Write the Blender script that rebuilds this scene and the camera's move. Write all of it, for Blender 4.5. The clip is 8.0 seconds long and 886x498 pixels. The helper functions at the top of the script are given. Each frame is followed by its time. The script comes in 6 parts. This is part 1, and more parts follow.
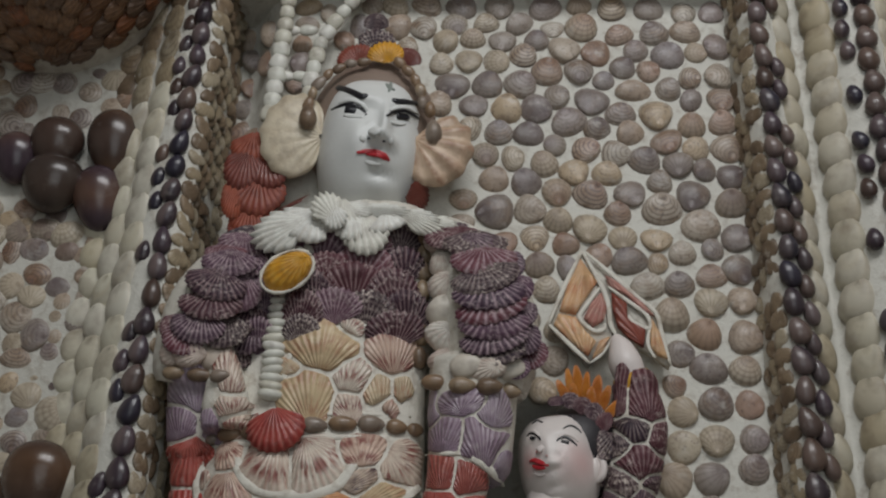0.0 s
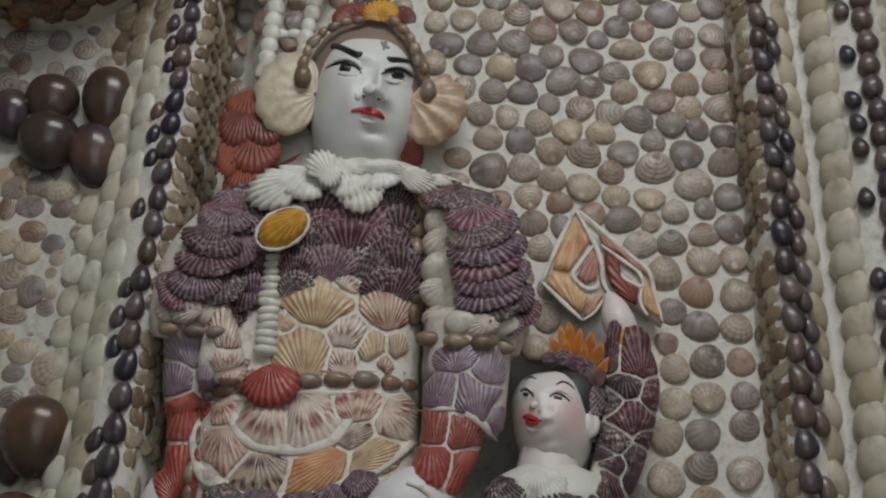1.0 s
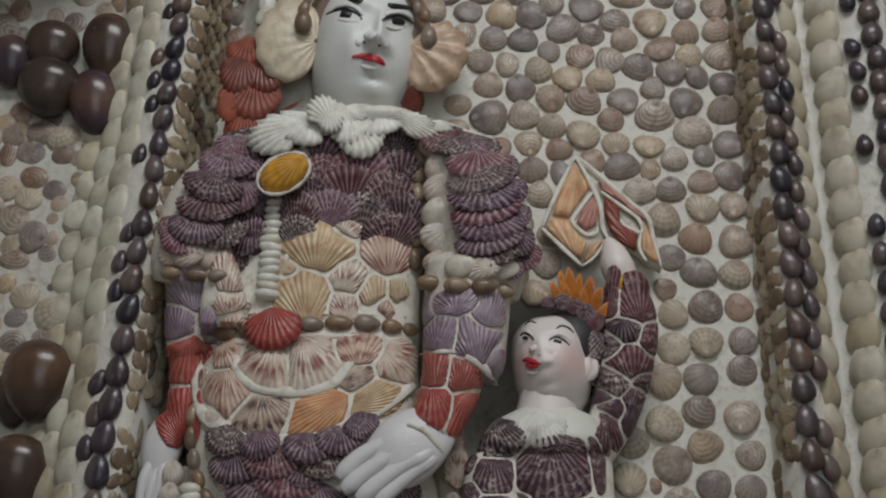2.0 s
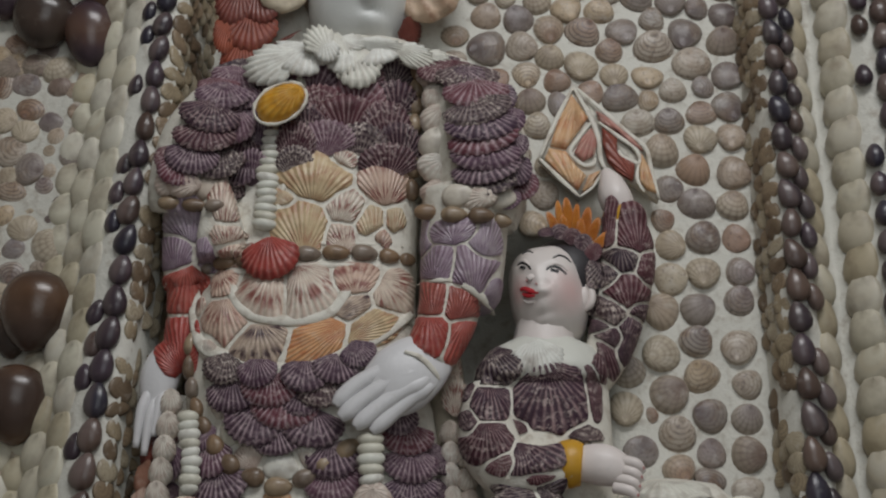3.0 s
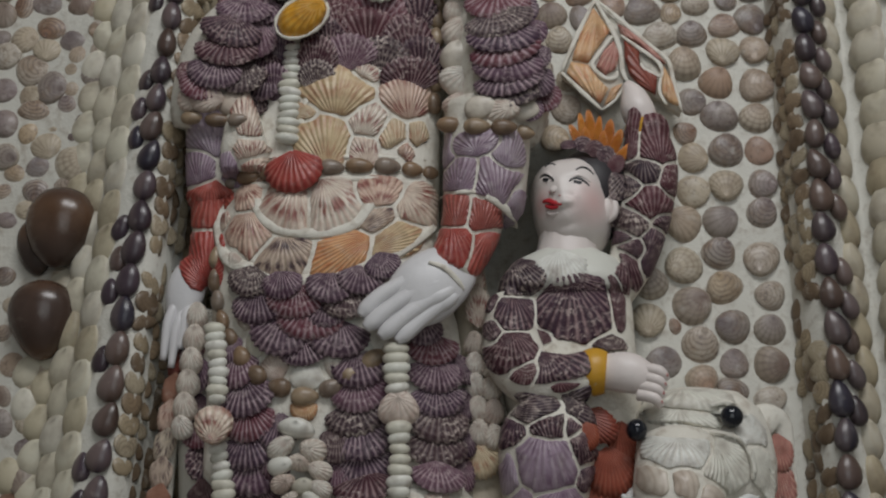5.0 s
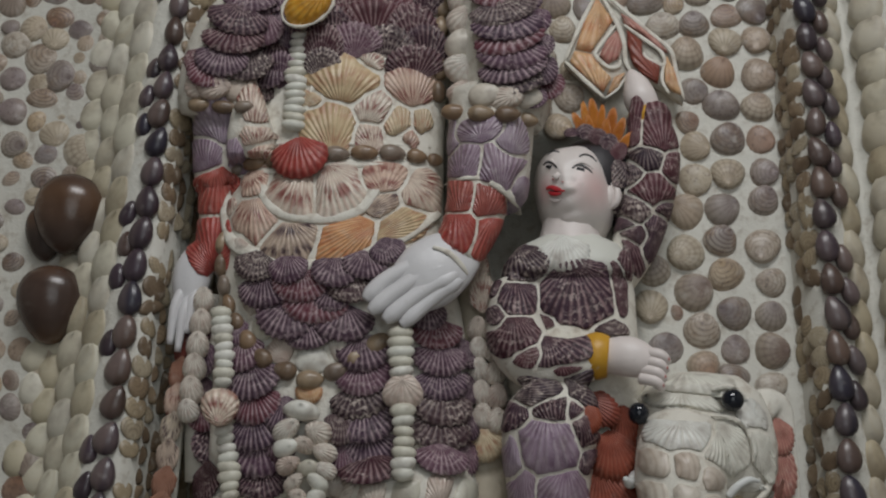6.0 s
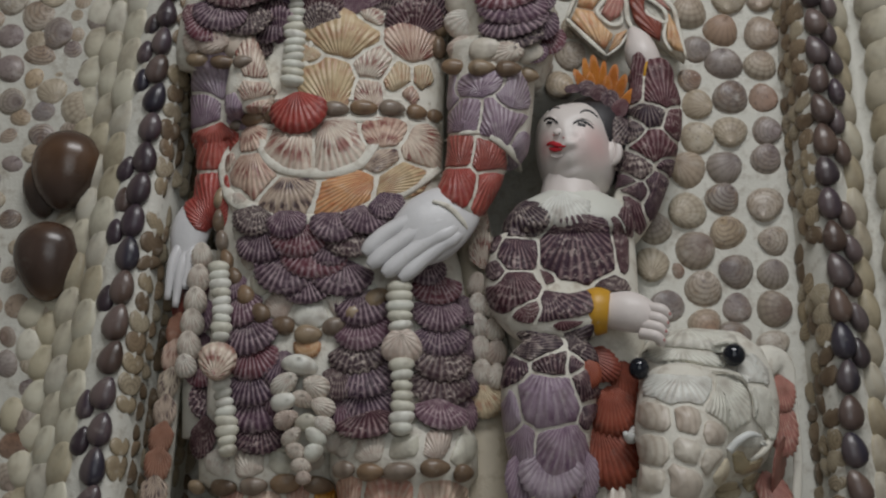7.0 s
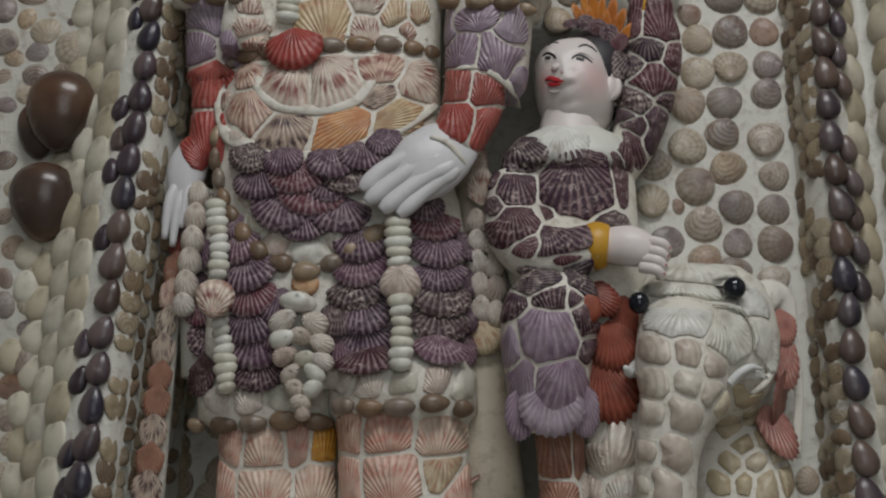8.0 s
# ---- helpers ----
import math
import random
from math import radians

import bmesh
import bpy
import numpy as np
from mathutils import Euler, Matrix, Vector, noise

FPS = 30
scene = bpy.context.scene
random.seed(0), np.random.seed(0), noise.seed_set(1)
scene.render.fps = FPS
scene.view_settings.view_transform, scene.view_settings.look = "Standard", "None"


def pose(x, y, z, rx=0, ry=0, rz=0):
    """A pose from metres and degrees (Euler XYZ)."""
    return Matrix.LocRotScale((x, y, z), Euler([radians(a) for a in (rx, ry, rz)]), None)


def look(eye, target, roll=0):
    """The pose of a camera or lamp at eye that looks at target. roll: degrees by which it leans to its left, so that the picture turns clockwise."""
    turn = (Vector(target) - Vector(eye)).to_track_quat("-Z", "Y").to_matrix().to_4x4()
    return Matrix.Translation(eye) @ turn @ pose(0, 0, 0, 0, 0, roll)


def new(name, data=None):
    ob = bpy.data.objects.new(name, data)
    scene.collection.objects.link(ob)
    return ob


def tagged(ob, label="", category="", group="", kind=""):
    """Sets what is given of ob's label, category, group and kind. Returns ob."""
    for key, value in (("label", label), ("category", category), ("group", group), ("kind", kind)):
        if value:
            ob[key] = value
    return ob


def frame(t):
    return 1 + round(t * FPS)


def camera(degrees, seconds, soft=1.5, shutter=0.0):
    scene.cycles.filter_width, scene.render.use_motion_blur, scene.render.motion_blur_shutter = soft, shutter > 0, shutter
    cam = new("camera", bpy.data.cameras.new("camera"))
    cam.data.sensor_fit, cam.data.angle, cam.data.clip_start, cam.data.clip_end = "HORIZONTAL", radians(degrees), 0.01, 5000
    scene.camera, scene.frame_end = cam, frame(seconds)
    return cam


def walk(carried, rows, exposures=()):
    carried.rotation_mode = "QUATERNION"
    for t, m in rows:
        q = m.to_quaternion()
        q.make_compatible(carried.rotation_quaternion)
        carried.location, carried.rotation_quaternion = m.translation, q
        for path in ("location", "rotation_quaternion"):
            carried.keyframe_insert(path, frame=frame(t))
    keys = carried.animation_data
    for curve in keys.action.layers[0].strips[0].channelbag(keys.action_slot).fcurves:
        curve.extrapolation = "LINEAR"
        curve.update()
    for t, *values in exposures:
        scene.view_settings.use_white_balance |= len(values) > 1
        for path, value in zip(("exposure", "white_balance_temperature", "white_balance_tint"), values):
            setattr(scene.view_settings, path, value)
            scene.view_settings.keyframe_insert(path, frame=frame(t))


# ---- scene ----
cam = camera(36.2, 8.0, soft=2.25)
PATH = [
    (0, (0.065, -1.236, 0.983), (0.05, 0.587, 1.806), -0.8),
    (0.5, (0.063, -1.235, 0.978), (0.056, 0.597, 1.78), -0.9),
    (1, (0.062, -1.241, 0.975), (0.059, 0.603, 1.748), -0.8),
    (2.5, (0.055, -1.239, 0.945), (0.06, 0.636, 1.641), -0.8),
    (3, (0.06, -1.232, 0.936), (0.061, 0.656, 1.596), -0.8),
    (3.5, (0.06, -1.224, 0.927), (0.055, 0.675, 1.552), -0.8),
    (4, (0.056, -1.224, 0.92), (0.043, 0.684, 1.52), -0.8),
    (4.5, (0.052, -1.224, 0.914), (0.031, 0.689, 1.495), -1.0),
    (6, (0.051, -1.233, 0.888), (0.024, 0.679, 1.477), -0.8),
    (6.5, (0.051, -1.227, 0.874), (0.017, 0.684, 1.463), -0.5),
    (7, (0.053, -1.215, 0.859), (0.022, 0.699, 1.437), -0.6),
    (7.5, (0.054, -1.208, 0.851), (0.024, 0.715, 1.401), -0.8),
    (8, (0.055, -1.201, 0.839), (0.021, 0.728, 1.364), -1.0),
]
walk(cam, [(t, look(e, g, r)) for t, e, g, r in PATH], exposures=[(0, -0.17), (2.5, -0.08), (4.5, -0.04), (8, 0.01)])
from mathutils.bvhtree import BVHTree

# ---- light: one ceiling tube light in front of the wall, its light bounced by the pale room, plus an added front fill ----
world = bpy.data.worlds.new("room_air")
world.use_nodes = True
world.node_tree.nodes["Background"].inputs[0].default_value = (0.80, 0.92, 1.0, 1)
world.node_tree.nodes["Background"].inputs[1].default_value = 0.02
scene.world = world


def area_light(name, eye, target, sx, sy, watts, colour):
    data = bpy.data.lights.new(name, "AREA")
    data.shape, data.size, data.size_y, data.energy, data.color = "RECTANGLE", sx, sy, watts, colour
    ob = new(name, data)
    ob.matrix_world = look(eye, target)
    return ob


area_light("ceiling_light", (0.36, -1.50, 2.70), (0.24, -0.50, 0.6), 1.2, 0.5, 24.5, (0.97, 0.98, 0.99))
# added fill from the front of the room; no opening or lamp stands there
area_light("doorway_light", (0.25, -2.9, 1.3), (0.05, 0.0, 1.1), 1.4, 1.9, 11.0, (0.90, 0.96, 1.0))


# ---- materials ----
class Nodes:
    """A small helper to wire a node material."""

    def __init__(self, name, rough=0.5, spec=0.5):
        self.mat = bpy.data.materials.new(name)
        self.mat.use_nodes = True
        self.tree = self.mat.node_tree
        self.bsdf = self.tree.nodes["Principled BSDF"]
        self.bsdf.inputs["Roughness"].default_value = rough
        self.bsdf.inputs["Specular IOR Level"].default_value = spec

    def node(self, kind):
        return self.tree.nodes.new(kind)

    def link(self, a, b):
        self.tree.links.new(a, b)

    def math(self, op, a, b=0.0, clamp=False):
        n = self.node("ShaderNodeMath")
        n.operation, n.use_clamp = op, clamp
        for k, v in enumerate((a, b)):
            if isinstance(v, (int, float)):
                n.inputs[k].default_value = v
            else:
                self.link(v, n.inputs[k])
        return n.outputs[0]

    def noise(self, scale, detail=3.0, vector=None, rough=0.55):
        n = self.node("ShaderNodeTexNoise")
        n.inputs["Scale"].default_value, n.inputs["Detail"].default_value = scale, detail
        n.inputs["Roughness"].default_value = rough
        self.link(vector or self.node("ShaderNodeTexCoord").outputs["Object"], n.inputs["Vector"])
        return n.outputs["Fac"]

    def ramp(self, fac, stops, smooth=True):
        n = self.node("ShaderNodeValToRGB")
        n.color_ramp.interpolation = "LINEAR" if smooth else "CONSTANT"
        while len(n.color_ramp.elements) < len(stops):
            n.color_ramp.elements.new(0.5)
        for e, (pos, col) in zip(n.color_ramp.elements, stops):
            e.position, e.color = pos, (*col, 1)
        self.link(fac, n.inputs[0])
        return n.outputs[0]

    def mix(self, fac, a, b, mode="MIX"):
        n = self.node("ShaderNodeMix")
        n.data_type, n.blend_type = "RGBA", mode
        for k, v in ((0, fac), (6, a), (7, b)):
            if isinstance(v, (int, float)):
                n.inputs[k].default_value = v
            elif isinstance(v, tuple):
                n.inputs[k].default_value = (*v, 1)
            else:
                self.link(v, n.inputs[k])
        return n.outputs[2]

    def bump(self, height, strength, distance):
        n = self.node("ShaderNodeBump")
        n.inputs["Strength"].default_value, n.inputs["Distance"].default_value = strength, distance
        self.link(height, n.inputs["Height"])
        self.link(n.outputs[0], self.bsdf.inputs["Normal"])

    def chance(self):
        """A number from 0 to 1 for each shell: by object, and by island where shells are joined."""
        a = self.node("ShaderNodeObjectInfo").outputs["Random"]
        b = self.node("ShaderNodeNewGeometry").outputs["Random Per Island"]
        return self.math("FRACT", self.math("ADD", a, self.math("MULTIPLY", b, 7.31)))

    def done(self, colour):
        self.link(colour, self.bsdf.inputs["Base Color"])
        return self.mat


def plaster(name, light, dark, stain, rough=0.6):
    """Hand-trowelled white cement with grime in its hollows."""
    k = Nodes(name, rough, 0.4)
    a, b, c = k.noise(14, 5), k.noise(90, 4), k.noise(420, 2)
    col = k.mix(k.math("MULTIPLY", a, 1.0), dark, light)
    grime = k.math("MULTIPLY", k.math("SUBTRACT", b, 0.52, True), 3.2, True)
    col = k.mix(grime, col, stain)
    k.bump(k.math("ADD", k.math("MULTIPLY", b, 0.7), k.math("MULTIPLY", c, 0.25)), 0.5, 0.004)
    return k.done(col)


def shell(name, tones, line, rings=9.0, ring_mix=0.5, ribs=0.0, rib_mix=0.0, speck=None, speck_mix=0.0, rough=0.38, fine=60.0, worn=0.25,
          edge=None, edge_mix=0.0, relief=0.22, spec=0.5, flank=None, blotch=None,
          streak=None, streak_mix=0.0, zig=None, zig_mix=0.0):
    """A shell's skin: a tone for each shell, growth rings along v, rays along u, a paler lip, specks and chalky wear."""
    k = Nodes(name, rough, spec)
    uv = k.node("ShaderNodeUVMap").outputs[0]
    sep = k.node("ShaderNodeSeparateXYZ")
    k.link(uv, sep.inputs[0])
    u, v = sep.outputs[0], sep.outputs[1]
    rnd = k.chance()
    rnd2 = k.math("FRACT", k.math("MULTIPLY", rnd, 17.3))
    # each shell takes its own piece of the noise
    move = k.node("ShaderNodeVectorMath")
    move.operation = "ADD"
    geo = k.node("ShaderNodeNewGeometry")
    k.link(geo.outputs["Position"], move.inputs[0])
    comb = k.node("ShaderNodeCombineXYZ")
    k.link(k.math("MULTIPLY", rnd, 37.0), comb.inputs[0])
    k.link(k.math("MULTIPLY", rnd, 11.0), comb.inputs[2])
    k.link(comb.outputs[0], move.inputs[1])
    vec = move.outputs[0]
    n = len(tones)
    col = k.ramp(rnd, [(i / n, t) for i, t in enumerate(tones)], False)
    big = k.noise(fine, 3, vec)
    dark = k.math("MULTIPLY", k.math("SUBTRACT", big, 0.46, True), 3.0, True)
    col = k.mix(dark, col, k.mix(1.0, col, (0.50, 0.45, 0.43), "MULTIPLY"))
    if edge:
        lip = k.math("MULTIPLY", k.math("MULTIPLY", k.math("POWER", v, 1.6), edge_mix), k.math("ADD", k.math("MULTIPLY", rnd2, 0.8), 0.25), True)
        col = k.mix(lip, col, edge)
    if flank:
        half = k.math("MULTIPLY", k.math("SUBTRACT", k.math("ADD", u, k.math("MULTIPLY", rnd2, 0.12)), 0.27, True), 14.0, True)
        half = k.math("MULTIPLY", half, k.math("ADD", k.math("MULTIPLY", rnd2, 0.55), 0.08))
        col = k.mix(half, col, flank)
    if blotch:
        spot = k.math("MULTIPLY", k.math("SUBTRACT", k.noise(fine * 1.25, 4, vec, 0.6), 0.50, True), 7.0, True)
        col = k.mix(k.math("MULTIPLY", spot, k.math("ADD", k.math("MULTIPLY", rnd2, 0.6), 0.1)), col, blotch)
    if streak:
        # broken rays and belts of colour that widen away from the hinge
        fan = k.node("ShaderNodeCombineXYZ")
        k.link(k.math("ADD", k.math("MULTIPLY", u, 1.15), k.math("MULTIPLY", rnd, 83.0)), fan.inputs[0])
        k.link(k.math("ADD", k.math("MULTIPLY", v, 2.6), k.math("MULTIPLY", rnd2, 29.0)), fan.inputs[1])
        ray = k.math("MULTIPLY", k.math("SUBTRACT", k.noise(1.0, 3, fan.outputs[0], 0.6), 0.45, True), 9.0, True)
        belt = k.math("ADD", 0.55, k.math("MULTIPLY", k.math("SINE", k.math("ADD", k.math("MULTIPLY", v, 13.0), k.math("MULTIPLY", rnd, 40.0))), 0.45))
        col = k.mix(k.math("MULTIPLY", k.math("MULTIPLY", ray, belt), streak_mix), col, streak)
    if zig:
        # pale chevrons across the ribs, in patches
        tooth = k.math("MULTIPLY", k.math("ABSOLUTE", k.math("SUBTRACT", k.math("FRACT", k.math("ADD", u, 0.25)), 0.5)), 2.6)
        wave = k.math("ADD", k.math("MULTIPLY", v, rings * 6.283), k.math("ADD", tooth, k.math("MULTIPLY", k.noise(fine * 2.4, 3, vec), 16.0)))
        fleck = k.math("POWER", k.math("MULTIPLY", k.math("ADD", k.math("SINE", wave), 1.0), 0.5), 3.0)
        fleck = k.math("MULTIPLY", fleck, k.math("MULTIPLY", k.math("SUBTRACT", k.noise(fine * 7.0, 2, vec, 0.6), 0.40, True), 6.0, True))
        where = k.math("MULTIPLY", k.math("SUBTRACT", k.noise(fine * 0.9, 3, vec), 0.40, True), 6.0, True)
        col = k.mix(k.math("MULTIPLY", k.math("MULTIPLY", fleck, where), zig_mix), col, zig)
    if ring_mix:
        wob = k.math("ADD", k.math("MULTIPLY", k.math("POWER", v, 1.3), rings * 6.283), k.math("MULTIPLY", big, 2.0))
        wob = k.math("ADD", wob, k.math("MULTIPLY", rnd, 20.0))
        band = k.math("MULTIPLY", k.math("ADD", k.math("SINE", wob), 1.0), 0.5)
        band = k.math("MULTIPLY", k.math("POWER", band, 2.5), ring_mix)
        band = k.math("MULTIPLY", band, k.math("POWER", rnd2, 1.3))
        col = k.mix(band, col, line)
    if rib_mix:
        ray = k.math("MULTIPLY", k.math("ADD", k.math("SINE", k.math("MULTIPLY", u, 6.283)), 1.0), 0.5)
        patch = k.math("MULTIPLY", k.math("SUBTRACT", k.noise(fine * 2.2, 2, vec), 0.28, True), 3.0, True)
        ray = k.math("MULTIPLY", k.math("MULTIPLY", k.math("POWER", ray, 2.2), patch), rib_mix)
        col = k.mix(ray, col, line)
    if speck:
        s = k.noise(fine * 6.0, 2, vec, 0.6)
        s = k.math("MULTIPLY", k.math("MULTIPLY", k.math("SUBTRACT", s, 0.56, True), 12.0, True), speck_mix)
        col = k.mix(s, col, speck)
    wear = k.math("MULTIPLY", k.math("MULTIPLY", k.math("SUBTRACT", k.noise(fine * 1.7, 5, vec), 0.58, True), 6.0, True), worn)
    col = k.mix(wear, col, (0.58, 0.55, 0.50))
    h = k.math("ADD", k.math("MULTIPLY", k.math("SINE", k.math("MULTIPLY", v, rings * 20.0)), 0.03 if ribs else 0.10), k.noise(fine * 7, 3, vec))
    if ribs:
        h = k.math("ADD", h, k.math("MULTIPLY", k.math("SINE", k.math("MULTIPLY", u, 6.283)), 0.9))
    k.bump(h, relief * (1.9 if ribs else 1.0), 0.0012)
    return k.done(col)


def paint(name, colour, rough=0.35, mottled=0.12, worn=(0.5, 0.48, 0.44), rouge=()):
    """Brushed enamel on plaster."""
    k = Nodes(name, rough, 0.5)
    a = k.noise(55, 4)
    col = k.mix(k.math("MULTIPLY", a, mottled * 2), colour, tuple(c * 0.55 for c in colour))
    for spot, size, tone in rouge:
        # a soft dab of rouge brushed on
        away = k.node("ShaderNodeVectorMath")
        away.operation = "DISTANCE"
        k.link(k.node("ShaderNodeTexCoord").outputs["Object"], away.inputs[0])
        away.inputs[1].default_value = spot
        dab = k.math("SUBTRACT", 1.0, k.math("DIVIDE", away.outputs["Value"], size), True)
        col = k.mix(k.math("MULTIPLY", dab, 0.75), col, tone)
    chip = k.math("MULTIPLY", k.math("SUBTRACT", k.noise(160, 4), 0.66, True), 4.0, True)
    col = k.mix(chip, col, worn)
    k.bump(k.noise(130, 4), 0.18, 0.002)
    return k.done(col)


MORTAR = plaster("white_mortar", (0.70, 0.69, 0.63), (0.54, 0.52, 0.46), (0.34, 0.29, 0.23))
FIGURE_PLASTER = plaster("figure_plaster", (0.78, 0.76, 0.69), (0.62, 0.58, 0.50), (0.38, 0.31, 0.24))
CLOAK = plaster("cream_cloak_plaster", (0.58, 0.52, 0.42), (0.44, 0.38, 0.29), (0.30, 0.24, 0.17))
ROOM_PAINT = plaster("room_paint", (0.36, 0.34, 0.31), (0.32, 0.30, 0.27), (0.26, 0.24, 0.21))
FLOOR_TILE = plaster("floor_cement", (0.30, 0.28, 0.25), (0.24, 0.22, 0.20), (0.15, 0.14, 0.12))
VENUS = shell("venus_shell", [(0.46, 0.35, 0.23), (0.13, 0.10, 0.10), (0.50, 0.45, 0.38), (0.22, 0.18, 0.17), (0.38, 0.29, 0.22), (0.23, 0.20, 0.205), (0.44, 0.37, 0.30), (0.25, 0.14, 0.09), (0.31, 0.265, 0.235),
              (0.47, 0.40, 0.30), (0.18, 0.145, 0.145), (0.36, 0.23, 0.17), (0.25, 0.20, 0.195), (0.40, 0.31, 0.235)], (0.10, 0.065, 0.055), 6.0, 0.78, ribs=0, fine=46, worn=0.5,
              edge=(0.52, 0.47, 0.40), edge_mix=0.75, rough=0.33, relief=0.30, speck=(0.10, 0.065, 0.055), speck_mix=0.45, spec=0.45, blotch=(0.20, 0.118, 0.060))
COCKLE = shell("cockle_shell", [(0.48, 0.41, 0.31), (0.20, 0.14, 0.115), (0.30, 0.24, 0.20), (0.42, 0.33, 0.25), (0.24, 0.20, 0.19), (0.46, 0.38, 0.28), (0.34, 0.22, 0.15)], (0.13, 0.09, 0.07), 5, 0.5, 0, 0.45, fine=42,
               worn=0.4, edge=(0.52, 0.47, 0.38), edge_mix=0.8, rough=0.45, relief=0.2, spec=0.4)
JAMB_SHELL = shell("jamb_shell", [(0.27, 0.20, 0.13), (0.37, 0.30, 0.20), (0.18, 0.13, 0.085), (0.42, 0.36, 0.26)], (0.10, 0.065, 0.04), 4.0, 0.5, 0, 0.3, worn=0.5)
DARK_COWRIE = shell("dark_cowrie", [(0.040, 0.028, 0.036), (0.080, 0.050, 0.040), (0.030, 0.026, 0.042), (0.13, 0.085, 0.066), (0.050, 0.034, 0.044), (0.065, 0.045, 0.060)],
                    (0.15, 0.11, 0.105), 0.8, 0.5, rough=0.32, worn=0.16, fine=60, relief=0.07, spec=0.6, flank=(0.19, 0.145, 0.135))
BIG_COWRIE = shell("big_cowrie", [(0.13, 0.066, 0.036), (0.055, 0.040, 0.034), (0.060, 0.040, 0.052), (0.070, 0.045, 0.036)],
                   (0.16, 0.085, 0.045), 1.1, 0.6, rough=0.26, worn=0.10, fine=26, relief=0.04, spec=0.55)
WHITE_OVAL = shell("white_oval_shell", [(0.58, 0.54, 0.43), (0.62, 0.59, 0.50), (0.50, 0.45, 0.33), (0.60, 0.57, 0.46)], (0.50, 0.42, 0.29), 2.0, 0.35, fine=34, worn=0.15, relief=0.14, rough=0.48, spec=0.35)
BEIGE_OVAL = shell("beige_oval_shell", [(0.49, 0.44, 0.34), (0.54, 0.50, 0.41), (0.43, 0.37, 0.26), (0.51, 0.47, 0.37)], (0.50, 0.42, 0.29), 2.0, 0.35, fine=34, worn=0.15, relief=0.14, rough=0.48, spec=0.35)
BROWN_COWRIE = shell("brown_cowrie", [(0.25, 0.165, 0.10), (0.19, 0.13, 0.085), (0.33, 0.245, 0.16), (0.24, 0.19, 0.15)], (0.09, 0.055, 0.035), 2.0, 0.5, rough=0.34, worn=0.25, relief=0.08)
PLUM = shell("plum_scallop", [(0.060, 0.018, 0.028), (0.040, 0.014, 0.026), (0.090, 0.024, 0.034), (0.050, 0.022, 0.038)], (0.42, 0.29, 0.29), 5, 0.0, 10, 0.62,
             worn=0.10, rough=0.5, spec=0.3, fine=50, zig=(0.52, 0.43, 0.40), zig_mix=0.75)
PURPLE = shell("purple_scallop", [(0.085, 0.038, 0.066), (0.055, 0.026, 0.050), (0.12, 0.052, 0.080), (0.062, 0.030, 0.050), (0.13, 0.034, 0.048)], (0.48, 0.36, 0.39), 4, 0.15, 10, 0.78,
               worn=0.14, rough=0.5, spec=0.3, fine=50, zig=(0.54, 0.45, 0.44), zig_mix=0.55)
SPECKLED = shell("speckled_scallop", [(0.040, 0.018, 0.028), (0.06, 0.030, 0.038), (0.036, 0.018, 0.032)], (0.46, 0.37, 0.34), 5, 0.3, 10, 0.5, fine=45, worn=0.12, rough=0.5, spec=0.3,
                 zig=(0.60, 0.52, 0.46), zig_mix=1.0)
VIOLET = shell("violet_scallop", [(0.30, 0.215, 0.285), (0.25, 0.165, 0.225), (0.34, 0.27, 0.33)], (0.46, 0.39, 0.43), 2, 0.3, 12, 0.6, worn=0.3, edge=(0.42, 0.35, 0.38), edge_mix=0.4,
               streak=(0.135, 0.070, 0.125), streak_mix=0.8)
RED = shell("red_scallop", [(0.36, 0.050, 0.040), (0.30, 0.070, 0.055), (0.42, 0.08, 0.060)], (0.52, 0.21, 0.17), 3, 0.15, 11, 0.55, worn=0.3, streak=(0.22, 0.030, 0.028), streak_mix=0.6)
DARK_RED = shell("dark_red_scallop", [(0.17, 0.040, 0.030), (0.23, 0.052, 0.034), (0.14, 0.038, 0.034)], (0.34, 0.14, 0.10), 4, 0.15, 11, 0.4, worn=0.08)
CREAM = shell("cream_scallop", [(0.62, 0.49, 0.30), (0.58, 0.48, 0.33), (0.66, 0.55, 0.38)], (0.45, 0.28, 0.16), 4, 0.35, 12, 0.35, worn=0.25, streak=(0.38, 0.17, 0.10), streak_mix=0.75)
ROSY = shell("rosy_scallop", [(0.72, 0.62, 0.52), (0.74, 0.67, 0.57), (0.66, 0.50, 0.40), (0.72, 0.62, 0.51)], (0.46, 0.26, 0.20), 4, 0.3, 11, 0.5, worn=0.35,
             streak=(0.22, 0.065, 0.055), streak_mix=1.0)
BRINDLED = shell("brindled_scallop", [(0.64, 0.55, 0.43), (0.60, 0.48, 0.38)], (0.20, 0.12, 0.11), 5, 0.4, 9, 0.5, worn=0.2, streak=(0.060, 0.032, 0.040), streak_mix=1.0)
ORANGE = shell("orange_scallop", [(0.64, 0.33, 0.15), (0.68, 0.42, 0.22)], (0.70, 0.52, 0.36), 4, 0.4, 11, 0.5, worn=0.25, streak=(0.50, 0.15, 0.055), streak_mix=0.8)
AMBER = shell("amber_shell", [(0.66, 0.31, 0.025), (0.60, 0.26, 0.03)], (0.74, 0.52, 0.14), 4, 0.3, 9, 0.3, worn=0.15)
